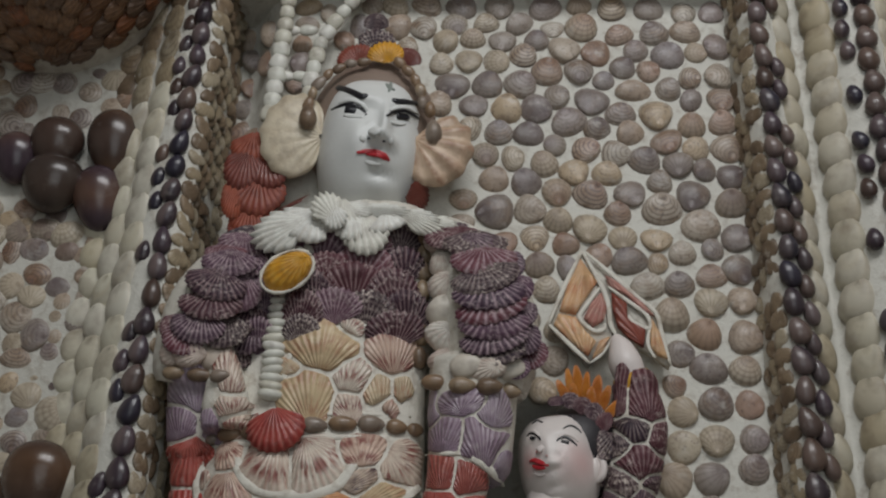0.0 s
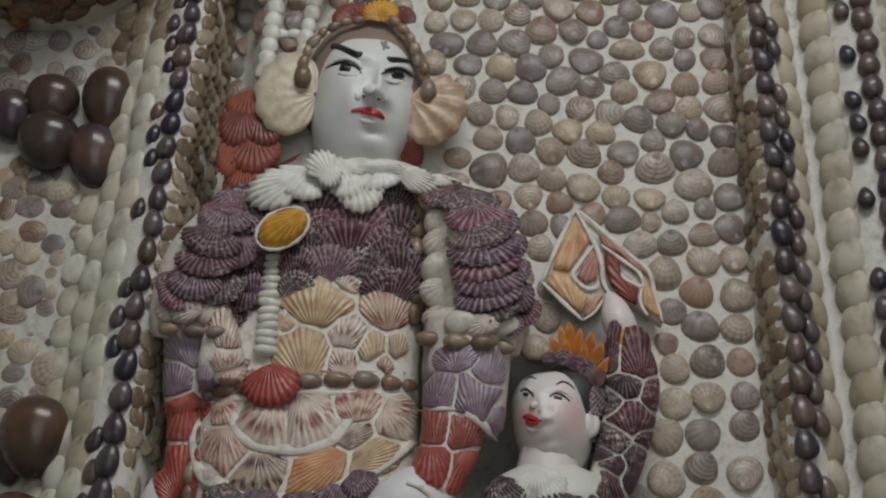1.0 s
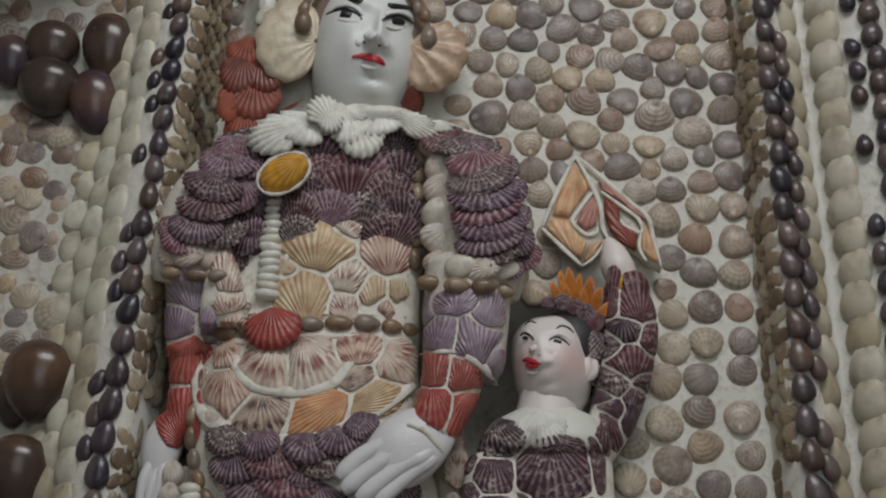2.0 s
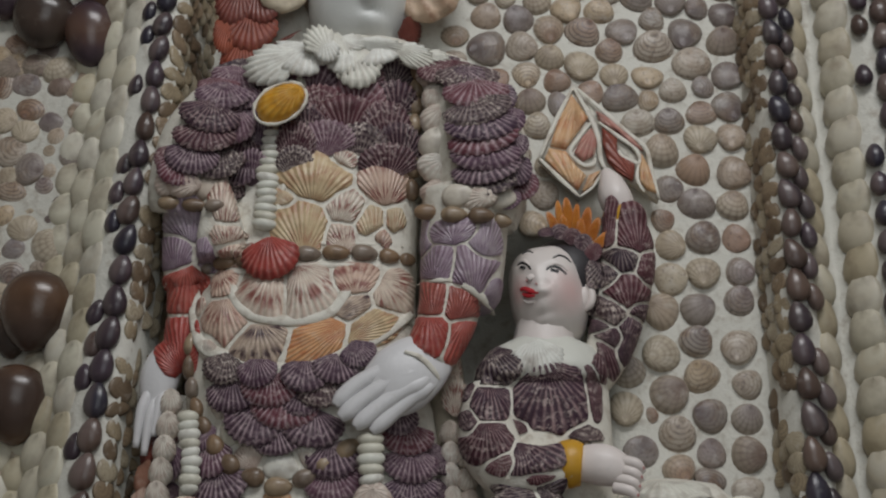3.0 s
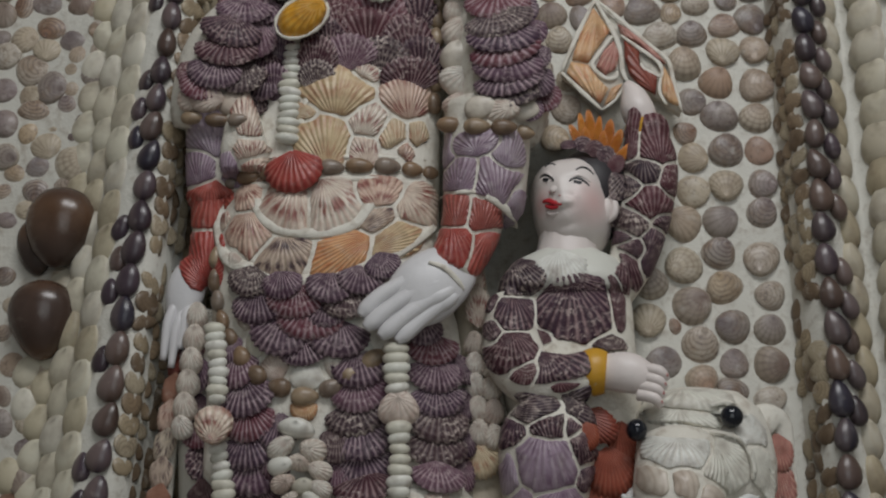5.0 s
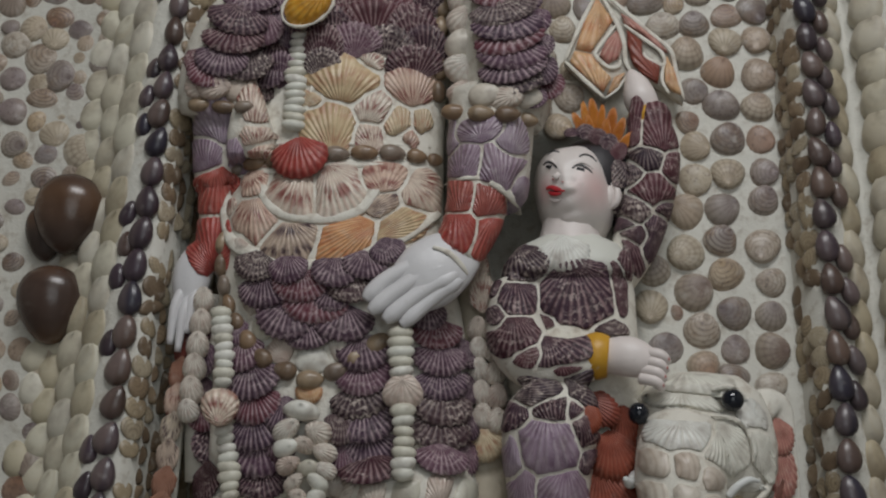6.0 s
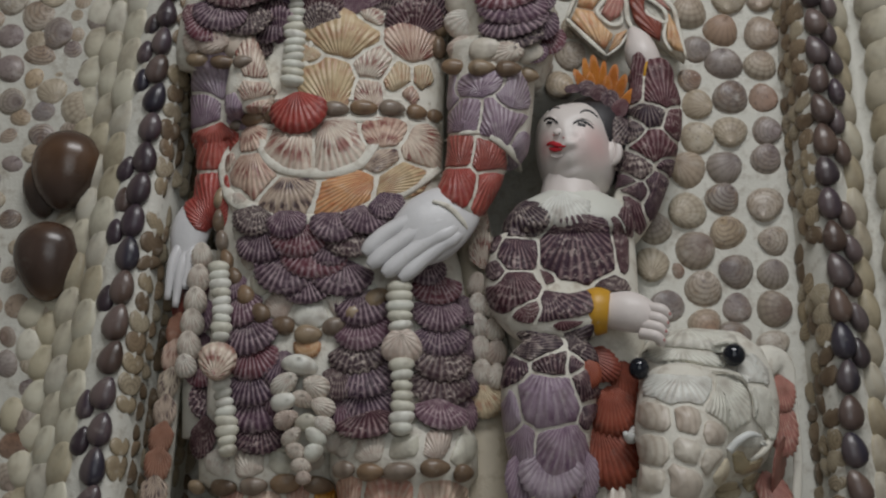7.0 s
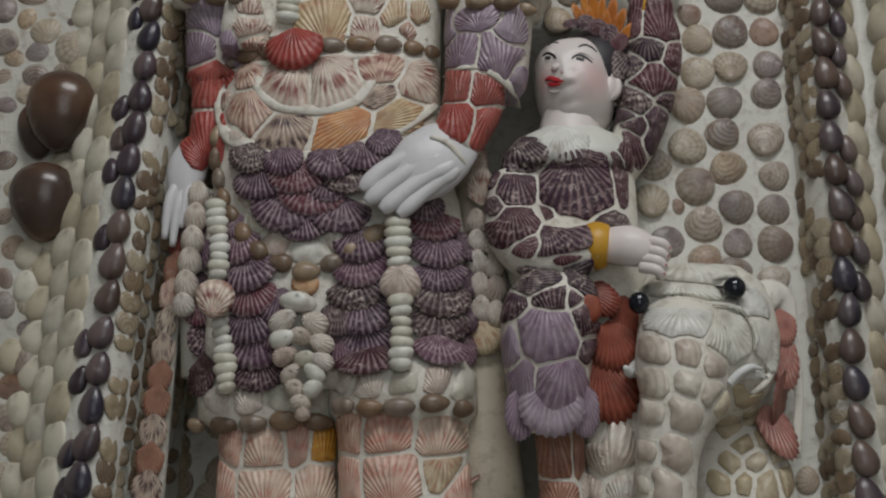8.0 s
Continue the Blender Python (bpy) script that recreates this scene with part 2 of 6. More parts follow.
PINK = shell("pink_scallop", [(0.66, 0.44, 0.34), (0.62, 0.34, 0.26), (0.68, 0.52, 0.41), (0.64, 0.40, 0.32)], (0.70, 0.58, 0.46), 3, 0.3, 11, 0.55, worn=0.35, streak=(0.46, 0.14, 0.10), streak_mix=0.7)
WHITE_SCALLOP = shell("white_scallop", [(0.76, 0.76, 0.70), (0.73, 0.72, 0.64), (0.78, 0.78, 0.73)], (0.54, 0.50, 0.43), 3, 0.25, 11, 0.6, worn=0.05, rough=0.45)
PEARL = shell("pearl_shell", [(0.70, 0.64, 0.56), (0.72, 0.69, 0.62), (0.66, 0.57, 0.50), (0.71, 0.66, 0.58)], (0.46, 0.34, 0.28), 4, 0.3, 9, 0.35, worn=0.15, streak=(0.44, 0.30, 0.25), streak_mix=0.5)
BEAD = shell("white_bead_shell", [(0.66, 0.66, 0.59), (0.60, 0.58, 0.49), (0.70, 0.69, 0.63)], (0.50, 0.46, 0.36), 3, 0.2, worn=0.05, relief=0.1)
CLAY = shell("clay_shell", [(0.58, 0.53, 0.45), (0.52, 0.45, 0.38), (0.62, 0.57, 0.49), (0.58, 0.49, 0.41)], (0.30, 0.22, 0.16), 4, 0.45, worn=0.4, edge=(0.62, 0.57, 0.49), edge_mix=0.6, relief=0.12)
RUST = shell("rust_scallop", [(0.27, 0.055, 0.028), (0.32, 0.070, 0.034), (0.22, 0.045, 0.028)], (0.40, 0.14, 0.085), 3, 0.2, 11, 0.45, worn=0.1, rough=0.5)
FACE_PAINT = paint("white_face_paint", (0.71, 0.72, 0.70), 0.45, 0.10)
CHILD_PAINT = paint("rosy_face_paint", (0.74, 0.67, 0.64), 0.42, 0.08)
CHILD_FACE = paint("rouged_face_paint", (0.74, 0.68, 0.65), 0.42, 0.08, rouge=[((0.171, -0.066, 1.301), 0.026, (0.58, 0.30, 0.29)), ((0.131, -0.054, 1.306), 0.018, (0.58, 0.30, 0.29))])
HAND_PAINT = paint("white_glove_paint", (0.66, 0.65, 0.66), 0.4, 0.10)
COLLAR = paint("white_collar_paint", (0.66, 0.66, 0.60), 0.45, 0.1)
INK = paint("black_line_paint", (0.012, 0.012, 0.016), 0.35, 0.05, (0.02, 0.02, 0.02))
HAIR = paint("black_hair_paint", (0.022, 0.018, 0.022), 0.5, 0.3, (0.05, 0.04, 0.04))
LIP = paint("red_lip_paint", (0.46, 0.025, 0.035), 0.35, 0.1, (0.46, 0.05, 0.05))
BLUSH = paint("pink_nail_paint", (0.55, 0.22, 0.21), 0.4, 0.2)
YELLOW = paint("yellow_cuff_paint", (0.62, 0.33, 0.03), 0.4, 0.15)
BROW_BAND = paint("grey_brown_band_paint", (0.26, 0.19, 0.15), 0.5, 0.3)
EYE_GLASS = paint("black_glass_bead", (0.010, 0.012, 0.018), 0.06, 0.02, (0.01, 0.01, 0.015))


# ---- shapes: each gives back (points, faces, uv), x to the right, y along the shell's growth, z outwards ----
def revolve(rows, nu, closed=True):
    """Faces of a grid of rows x nu points."""
    faces = []
    for a in range(rows - 1):
        for b in range(nu if closed else nu - 1):
            c = (b + 1) % nu
            faces.append((a * nu + b, a * nu + c, (a + 1) * nu + c, (a + 1) * nu + b))
    return faces


def clam(nu=16, nv=5, beak=0.43, skew=0.0, point=0.12, dome=0.26):
    """A domed bivalve valve, one unit wide and high; its growth rings spread from the beak."""
    pts, uv = [], []
    for g in [0.02] + [(i / nv) ** 0.8 for i in range(1, nv + 1)] + [1.02]:
        for b in range(nu):
            a = 2 * math.pi * b / nu
            ox, oy = 0.5 * math.sin(a) * (1 - point * math.cos(a)), 0.5 * math.cos(a) * (1 + 0.3 * point * math.cos(a))
            gg = min(g, 1.0)
            x, y = skew * (1 - gg) + gg * ox, beak * (1 - gg) + gg * oy
            z = dome * (1 - min(1.0, (2 * math.hypot(x, y - 0.06)) ** 2.0 * 0.86)) ** 0.6 if g < 1 else (0.02 if g <= 1 else -0.12)
            pts.append((x, y, z))
            uv.append((14 * b / nu, gg))
    faces = [tuple(range(nu))[::-1]] + [f[::-1] for f in revolve(nv + 2, nu)]
    return np.array(pts), [f[::-1] for f in faces], uv


def scallop(ribs=14, nv=4, spread=62, dome=0.12, rib=0.055, ragged=0.028, per=2):
    """A ribbed fan one unit wide and high, hinge at y = -0.5; u counts the ribs, each drawn with per steps."""
    nu = per * ribs + 1
    pts, uv = [], []
    for i in range(nv + 2):
        g = min(1.0, 0.06 + 0.94 * i / nv)
        for b in range(nu):
            f = b / (nu - 1)
            phi = radians(spread) * (2 * f - 1)
            up = -math.cos(2 * math.pi * b / per)
            r = math.cos(phi) ** 0.6 * (1 + ragged * up * (g > 0.9)) * g
            x, y = 0.93 * r * math.sin(phi), -0.5 + r * math.cos(phi)
            z = dome * math.sin(math.pi * (0.12 + 0.78 * g)) ** 0.9 * math.cos(phi * 1.1) + rib * g * up * 0.5 * math.cos(phi)
            if i > nv:
                z -= 0.09
            pts.append((x, y, z))
            uv.append((b / per - 0.25, g))
    faces = [f[::-1] for f in revolve(nv + 2, nu, False)]
    return np.array(pts), faces, uv


def egg(nu=14, nv=8, taper=0.22, slit=0.0, blunt=1.0):
    """A cowrie-like egg lying on its flat side, one unit wide, high and deep; slit: a lengthwise groove."""
    pts, uv = [], []
    for i in range(nv + 1):
        p = math.pi * i / nv
        for b in range(nu):
            a = 2 * math.pi * b / nu
            w = max(0.02, math.sin(p)) ** blunt * (1 + taper * math.cos(p))
            x, z = 0.5 * w * math.cos(a), 0.5 * w * math.sin(a)
            if slit and math.sin(a) > 0.5:
                z -= slit * max(0, 1 - abs(x) / 0.10) * math.sin(p)
            pts.append((x, -0.5 * math.cos(p), z))
            uv.append((b / nu, i / nv))
    faces = revolve(nv + 1, nu) + [tuple(range(nu))[::-1], tuple(range(nv * nu, nv * nu + nu))]
    return np.array(pts), [f[::-1] for f in faces], uv


def loft(sections, nu=28, lumps=0.0):
    """Upright rings: (z, x_left, x_right, y_front, y_back), the first at the top."""
    pts, uv = [], []
    for i, (z, x0, x1, yf, yb) in enumerate(sections):
        for b in range(nu):
            a = 2 * math.pi * b / nu
            c, s = math.cos(a), math.sin(a)
            x = (x0 + x1) / 2 + (x1 - x0) / 2 * math.copysign(abs(c) ** 0.85, c)
            y = (yf + yb) / 2 + (yb - yf) / 2 * math.copysign(abs(s) ** 0.85, s)
            p = Vector((x, y, z))
            p += lumps * noise.noise_vector(p * 28)
            pts.append(p)
            uv.append((b / nu, i / len(sections)))
    faces = [f for f in revolve(len(sections), nu)] + [tuple(range(nu))[::-1], tuple(range((len(sections) - 1) * nu, len(sections) * nu))]
    return np.array(pts), [f[::-1] for f in faces], uv


def tube(path, nu=12, steps=5, flat=1.0):
    """A round limb through (x, y, z, radius) points, smoothed between them, closed at the ends."""
    knots = np.array(path, float)
    rows = []
    for i in range(len(knots) - 1):
        p0, p1, p2, p3 = knots[max(i - 1, 0)], knots[i], knots[i + 1], knots[min(i + 2, len(knots) - 1)]
        for k in range(steps):
            t = k / steps
            rows.append(0.5 * (2 * p1 + (p2 - p0) * t + (2 * p0 - 5 * p1 + 4 * p2 - p3) * t * t + (3 * p1 - p0 - 3 * p2 + p3) * t ** 3))
    rows.append(knots[-1])
    pts, uv = [], []
    n = len(rows)
    for i, row in enumerate(rows):
        ahead = Vector((rows[min(i + 1, n - 1)] - rows[max(i - 1, 0)])[:3]).normalized()
        side = ahead.cross(Vector((0, 1, 0)))
        side = side.normalized() if side.length > 0.05 else Vector((1, 0, 0))
        out = side.cross(ahead)
        for b in range(nu):
            a = 2 * math.pi * b / nu
            pts.append(Vector(row[:3]) + float(row[3]) * (math.cos(a) * side + flat * math.sin(a) * out))
            uv.append((b / nu, i / n))
    faces = revolve(n, nu) + [tuple(range(nu))[::-1], tuple(range((n - 1) * nu, n * nu))]
    return np.array(pts), faces, uv


def ball(centre, rx, ry, rz, turn=0.0, nu=24, nv=14):
    """An ellipsoid; turn: degrees clockwise as seen from the front."""
    pts, uv = [], []
    c, s = math.cos(radians(turn)), math.sin(radians(turn))
    for i in range(nv + 1):
        p = math.pi * i / nv
        for b in range(nu):
            a = 2 * math.pi * b / nu
            x, y, z = rx * math.sin(p) * math.cos(a), ry * math.sin(p) * math.sin(a), rz * math.cos(p)
            pts.append((centre[0] + c * x + s * z, centre[1] + y, centre[2] - s * x + c * z))
            uv.append((b / nu, i / nv))
    return np.array(pts), revolve(nv + 1, nu), uv


def box(x0, x1, y0, y1, z0, z1):
    pts = [(x, y, z) for z in (z0, z1) for y in (y0, y1) for x in (x0, x1)]
    faces = [(0, 2, 3, 1), (4, 5, 7, 6), (0, 1, 5, 4), (2, 6, 7, 3), (0, 4, 6, 2), (1, 3, 7, 5)]
    return np.array(pts, float), faces, [(p[0], p[2]) for p in pts]


class Build:
    """Gathers shapes into one mesh."""

    def __init__(self):
        self.points, self.faces, self.slots, self.uv, self.mats, self.inlay, self.count = [], [], [], [], [], [], 0

    def add(self, shape, mat, m=None, size=(1, 1, 1)):
        pts, faces, uv = shape
        pts = np.asarray(pts, float) * size
        if m is not None:
            pts = pts @ np.array(m.to_3x3()).T + np.array(m.translation)
        if mat not in self.mats:
            self.mats.append(mat)
        slot = self.mats.index(mat)
        self.points.append(pts)
        self.faces += [tuple(v + self.count for v in f) for f in faces]
        self.slots += [slot] * len(faces)
        self.uv += list(uv)
        self.count += len(pts)
        return self

    def mesh(self, name, smooth=True):
        data = bpy.data.meshes.new(name)
        data.from_pydata(np.concatenate(self.points).tolist(), [], self.faces)
        for m in self.mats:
            data.materials.append(m)
        data.polygons.foreach_set("material_index", self.slots)
        data.polygons.foreach_set("use_smooth", [smooth] * len(self.faces))
        layer = data.uv_layers.new(name="UVMap")
        index = np.empty(len(data.loops), int)
        data.loops.foreach_get("vertex_index", index)
        layer.data.foreach_set("uv", np.array(self.uv, float)[index].ravel())
        data.update()
        return data

    def tree(self):
        return BVHTree.FromPolygons([tuple(p) for p in np.concatenate(self.points)], self.faces)


def facing(place, out, angle=0.0, tilt=0.0):
    """The pose of a shell that sits at place: z out of the surface, y (its growth) turned clockwise by angle from up, its lip raised by tilt."""
    out = Vector(out).normalized()
    up = Vector((0, 0, 1)) - out * out.z
    up.normalize()
    right = up.cross(out)
    up = math.cos(radians(angle)) * up + math.sin(radians(angle)) * right
    t = radians(tilt)
    up, out = math.cos(t) * up + math.sin(t) * out, math.cos(t) * out - math.sin(t) * up
    m = Matrix((up.cross(out), up, out)).transposed().to_4x4()
    m.translation = place
    return m


def part(name, data, parent, m=None, label="", kind=""):
    ob = new(name, data)
    ob.parent = parent
    if m is not None:
        ob.matrix_basis = m
    return tagged(ob, label=label, kind=kind)


# ---- the wall: a shallow shell-lined niche between raised ridges ----
def strip_x(z):
    return -0.181 - 0.097 * (1.778 - z)


def corner_x(z):
    return -0.171 - 0.067 * (1.80 - z)


def recess(x, z):
    """The niche back sinks towards its west side and behind the figures."""
    ease = lambda f: min(1.0, max(0.0, f)) ** 2 * (3 - 2 * min(1.0, max(0.0, f)))
    behind = ease((1.39 - z) / 0.05) * ease((0.215 - x) / 0.03)
    return max(0.06 * ease((-0.115 - x) / 0.045), 0.13 * behind)


def left_profile(z):
    s, c = strip_x(z), corner_x(z)
    d = 0.036 + 0.028 * (1.65 - z) * 0.6
    return [(c, recess(c, z)), (s + 0.006, -d + 0.002), (s - 0.004, -d - 0.003), (s - 0.030, -d - 0.002), (s - 0.046, -d + 0.012),
            (s - 0.066, -0.008), (s - 0.092, 0.012), (-0.50, 0.018), (-1.60, 0.018)]


def right_profile(z):
    return [(0.362, 0.0), (0.371, -0.040), (0.380, -0.046), (0.398, -0.042), (0.414, -0.022), (0.428, -0.006), (0.436, -0.004), (0.450, -0.018),
            (0.466, -0.036), (0.482, -0.044), (0.505, -0.044), (0.516, -0.034), (0.535, -0.004), (0.56, 0.010), (1.60, 0.018)]


def sheet(profile, z0, z1, steps, flip):
    pts, uv, n = [], [], 0
    for i in range(steps + 1):
        z = z0 + (z1 - z0) * i / steps
        row = profile(z)
        n = len(row)
        for x, y in row:
            w = 0.0015 * noise.noise(Vector((x * 30, y * 30, z * 30)))
            pts.append((x + w, y + w, z))
            uv.append((x, z))
    faces = revolve(steps + 1, n, False)
    return np.array(pts), [f[::-1] for f in faces] if flip else faces, uv


NICHE_TOP, NICHE_FOOT = 1.845, 0.80
wall_north = tagged(new("wall_north", Build().add(box(-1.6, 1.6, 0.14, 0.30, 0.0, 2.8), ROOM_PAINT).mesh("wall_north", False)),
                    "pale plastered wall behind the shell relief", "wall", kind="structure")
niche_wall = Build()
niche_wall.add(sheet(lambda z: [(x, recess(x, z)) for x in np.linspace(corner_x(z), 0.362, 40)], NICHE_FOOT, NICHE_TOP, 70, False), MORTAR)
wall_niche = tagged(new("wall_niche", niche_wall.mesh("wall_niche")), "white mortar niche back studded with grey-brown clam shells", "niche wall", kind="structure")
wall_west = tagged(new("wall_ridge_west", Build().add(sheet(left_profile, 0.0, 2.8, 120, True), MORTAR).mesh("wall_ridge_west")),
                   "raised white mortar ridge edged with dark cowries and pale ovals", "niche frame", kind="structure")
wall_east = tagged(new("wall_ridge_east", Build().add(sheet(right_profile, 0.0, 2.8, 120, False), MORTAR).mesh("wall_ridge_east")),
                   "twin mortar ridges edged with dark cowries and pale ovals", "niche frame", kind="structure")
lintel = tagged(new("wall_lintel", Build().add(box(-0.19, 0.372, -0.043, 0.14, NICHE_TOP, 2.8), MORTAR).mesh("wall_lintel", False)),
                "white mortar band above the niche", "niche frame", kind="structure")
plinth = tagged(new("wall_plinth", Build().add(box(-0.275, 0.372, -0.16, 0.14, 0.0, NICHE_FOOT), MORTAR).mesh("wall_plinth", False)),
                "white mortar plinth under the niche figures", "plinth", kind="structure")
# unseen slab, added only to keep the ceiling light off the upper outer wall
tagged(new("wall_ledge", Build().add(box(-1.6, -0.185, -0.26, 0.14, 1.90, 2.12), ROOM_PAINT).mesh("wall_ledge", False)),
       "plain slab added out of view to shade the outer wall", "ledge", kind="structure")
for name, b, mat, label in (
        ("floor", (-2.4, 2.4, -3.2, 0.3, -0.1, 0.0), FLOOR_TILE, "grey cement floor of the room"),
        ("ceiling", (-2.4, 2.4, -3.2, 0.3, 2.8, 2.9), ROOM_PAINT, "plain pale ceiling of the room"),
        ("wall_south", (-2.4, 2.4, -3.3, -3.2, 0.0, 2.8), ROOM_PAINT, "plain pale wall facing the niche"),
        ("wall_side_west", (-2.4, -1.6, -3.2, 0.3, 0.0, 2.8), ROOM_PAINT, "plain pale side wall"),
        ("wall_side_east", (1.6, 2.4, -3.2, 0.3, 0.0, 2.8), ROOM_PAINT, "plain pale side wall")):
    tagged(new(name, Build().add(box(*b), mat).mesh(name, False)), label, name.split("_")[0], kind="structure")


# ---- the warrior: plaster core first, shells pressed onto it ----
def relief_face(centre, rx, rz, depth, turn, aim, features):
    """A moulded head in relief: an egg dome with a nose, brow ridge, sockets, lips and chin; aim shifts the features sideways and up."""
    nu, nv = 72, 30
    pts, uv = [], []
    c, s = math.cos(radians(turn)), math.sin(radians(turn))
    for i in range(nv + 1):
        p = 0.5 * math.pi * 1.12 * i / nv
        for b in range(nu):
            a = 2 * math.pi * b / nu
            px, pz = math.sin(p) * math.cos(a), math.sin(p) * math.sin(a)
            fat = (abs(math.cos(a)) ** 2.7 + abs(math.sin(a)) ** 2.7) ** (-1 / 2.7)
            px, pz = px * fat, pz * fat
            narrow = 1 - 0.10 * max(0, -pz) ** 2
            d = math.cos(p) if p < math.pi / 2 else -0.6 * (p - math.pi / 2)
            x, z, y = px * narrow, pz, -d
            fx, fz = (x - aim[0]) , (z - aim[1])
            bumps = 0.0
            for bx, bz, sx, sz, amount in features:
                bumps += amount * math.exp(-((fx - bx) / sx) ** 2 - ((fz - bz) / sz) ** 2)
            y -= bumps
            pts.append((centre[0] + rx * (c * x) + s * rz * z, centre[1] + depth * y, centre[2] - s * rx * x + c * rz * z))
            uv.append((b / nu, i / nv))
    return np.array(pts), [f[::-1] for f in revolve(nv + 1, nu)] + [tuple(range(nu))], uv


NOSE_AND_BROW = [(0, 0.00, 0.09, 0.26, 0.20), (0, -0.20, 0.14, 0.09, 0.26), (-0.17, -0.23, 0.09, 0.07, 0.17), (0.17, -0.23, 0.09, 0.07, 0.17),
                 (-0.40, 0.19, 0.22, 0.10, -0.16), (0.40, 0.19, 0.22, 0.10, -0.16), (-0.40, 0.17, 0.15, 0.06, 0.13), (0.40, 0.17, 0.15, 0.06, 0.13),
                 (-0.38, 0.40, 0.26, 0.10, 0.07), (0.38, 0.40, 0.26, 0.10, 0.07), (0, -0.40, 0.24, 0.05, 0.10), (0, -0.49, 0.19, 0.05, 0.09),
                 (0, -0.60, 0.26, 0.05, -0.08), (0, -0.74, 0.24, 0.14, 0.10), (-0.5, -0.22, 0.22, 0.24, 0.09), (0.5, -0.22, 0.22, 0.24, 0.09)]

warrior = Build()
torso = loft([(1.575, -0.070, 0.034, -0.045, 0.02), (1.555, -0.105, 0.052, -0.058, 0.02), (1.52, -0.128, 0.058, -0.066, 0.02), (1.46, -0.140, 0.050, -0.072, 0.02),
              (1.40, -0.146, 0.040, -0.074, 0.02), (1.345, -0.160, 0.036, -0.072, 0.02), (1.335, -0.164, 0.036, -0.074, 0.02), (1.30, -0.168, 0.036, -0.085, 0.02),
              (1.25, -0.172, 0.036, -0.086, 0.02), (1.20, -0.172, 0.050, -0.080, 0.02), (1.14, -0.174, 0.056, -0.078, 0.02), (1.08, -0.177, 0.058, -0.078, 0.02),
              (1.03, -0.176, 0.058, -0.072, 0.02)], lumps=0.003)
warrior.add(torso, FIGURE_PLASTER)
warrior.add(loft([(1.05, -0.175, -0.062, -0.060, 0.02), (1.03, -0.182, -0.060, -0.066, 0.02), (1.008, -0.182, -0.060, -0.066, 0.02), (1.0, -0.165, -0.060, -0.056, 0.02),
                  (0.96, -0.162, -0.060, -0.056, 0.02), (0.90, -0.165, -0.058, -0.060, 0.02), (0.80, -0.165, -0.058, -0.070, 0.02)], lumps=0.002), FIGURE_PLASTER)
warrior.add(loft([(1.06, -0.060, 0.055, -0.080, 0.02), (1.04, -0.066, 0.062, -0.090, 0.02), (1.010, -0.066, 0.062, -0.090, 0.02), (1.0, -0.060, 0.055, -0.078, 0.02),
                  (0.96, -0.058, 0.055, -0.078, 0.02), (0.90, -0.060, 0.060, -0.084, 0.02), (0.80, -0.060, 0.060, -0.090, 0.02)], lumps=0.002), FIGURE_PLASTER)
# sleeves and arms
warrior.add(tube([(-0.112, -0.030, 1.536, 0.022), (-0.140, -0.034, 1.502, 0.038), (-0.164, -0.036, 1.46, 0.046), (-0.176, -0.036, 1.41, 0.044), (-0.180, -0.032, 1.39, 0.036)]), FIGURE_PLASTER)
warrior.add(tube([(-0.174, -0.030, 1.41, 0.032), (-0.173, -0.030, 1.36, 0.029), (-0.172, -0.028, 1.322, 0.028)], 20), FIGURE_PLASTER)
warrior.add(tube([(-0.173, -0.028, 1.335, 0.023), (-0.174, -0.028, 1.29, 0.021), (-0.180, -0.028, 1.245, 0.018)], 20), FIGURE_PLASTER)
warrior.add(tube([(0.050, -0.045, 1.538, 0.020), (0.076, -0.052, 1.505, 0.034), (0.094, -0.058, 1.46, 0.044), (0.098, -0.060, 1.41, 0.044), (0.090, -0.060, 1.375, 0.040)]), FIGURE_PLASTER)
warrior.add(tube([(0.082, -0.066, 1.395, 0.040), (0.080, -0.066, 1.35, 0.039), (0.076, -0.066, 1.30, 0.036), (0.076, -0.066, 1.285, 0.030)]), FIGURE_PLASTER)
warrior.add(tube([(0.070, -0.072, 1.31, 0.029), (0.062, -0.076, 1.27, 0.026), (0.044, -0.084, 1.232, 0.022)]), FIGURE_PLASTER)
# the gloved palm and the far glove
warrior.add(tube([(-0.182, -0.032, 1.262, 0.015), (-0.194, -0.036, 1.245, 0.018), (-0.199, -0.036, 1.225, 0.017), (-0.203, -0.036, 1.208, 0.010)], 14, 5, 0.6), HAND_PAINT)
for x, z, tip in ((-0.2085, 1.222, 1.170), (-0.2010, 1.216, 1.163), (-0.1935, 1.220, 1.180)):
    warrior.add(tube([(x + 0.004, -0.038, z, 0.0055), (x - 0.002, -0.042, (z + tip) / 2 + 0.008, 0.0052), (x - 0.006, -0.040, tip, 0.003)], 10), HAND_PAINT)
# neck and head
warrior.add(tube([(-0.016, -0.006, 1.60, 0.034), (-0.016, -0.010, 1.555, 0.038)]), FACE_PAINT)
head_m = dict(centre=(-0.018, -0.010, 1.644), rx=0.054, rz=0.082, depth=0.062, turn=5)
head = relief_face(head_m["centre"], head_m["rx"], head_m["rz"], head_m["depth"], head_m["turn"], (0.34, 0.02), NOSE_AND_BROW)
warrior.add(head, FACE_PAINT)
warrior.add(ball((-0.017, -0.002, 1.673), 0.067, 0.050, 0.086, 5, 28, 18), BROW_BAND)
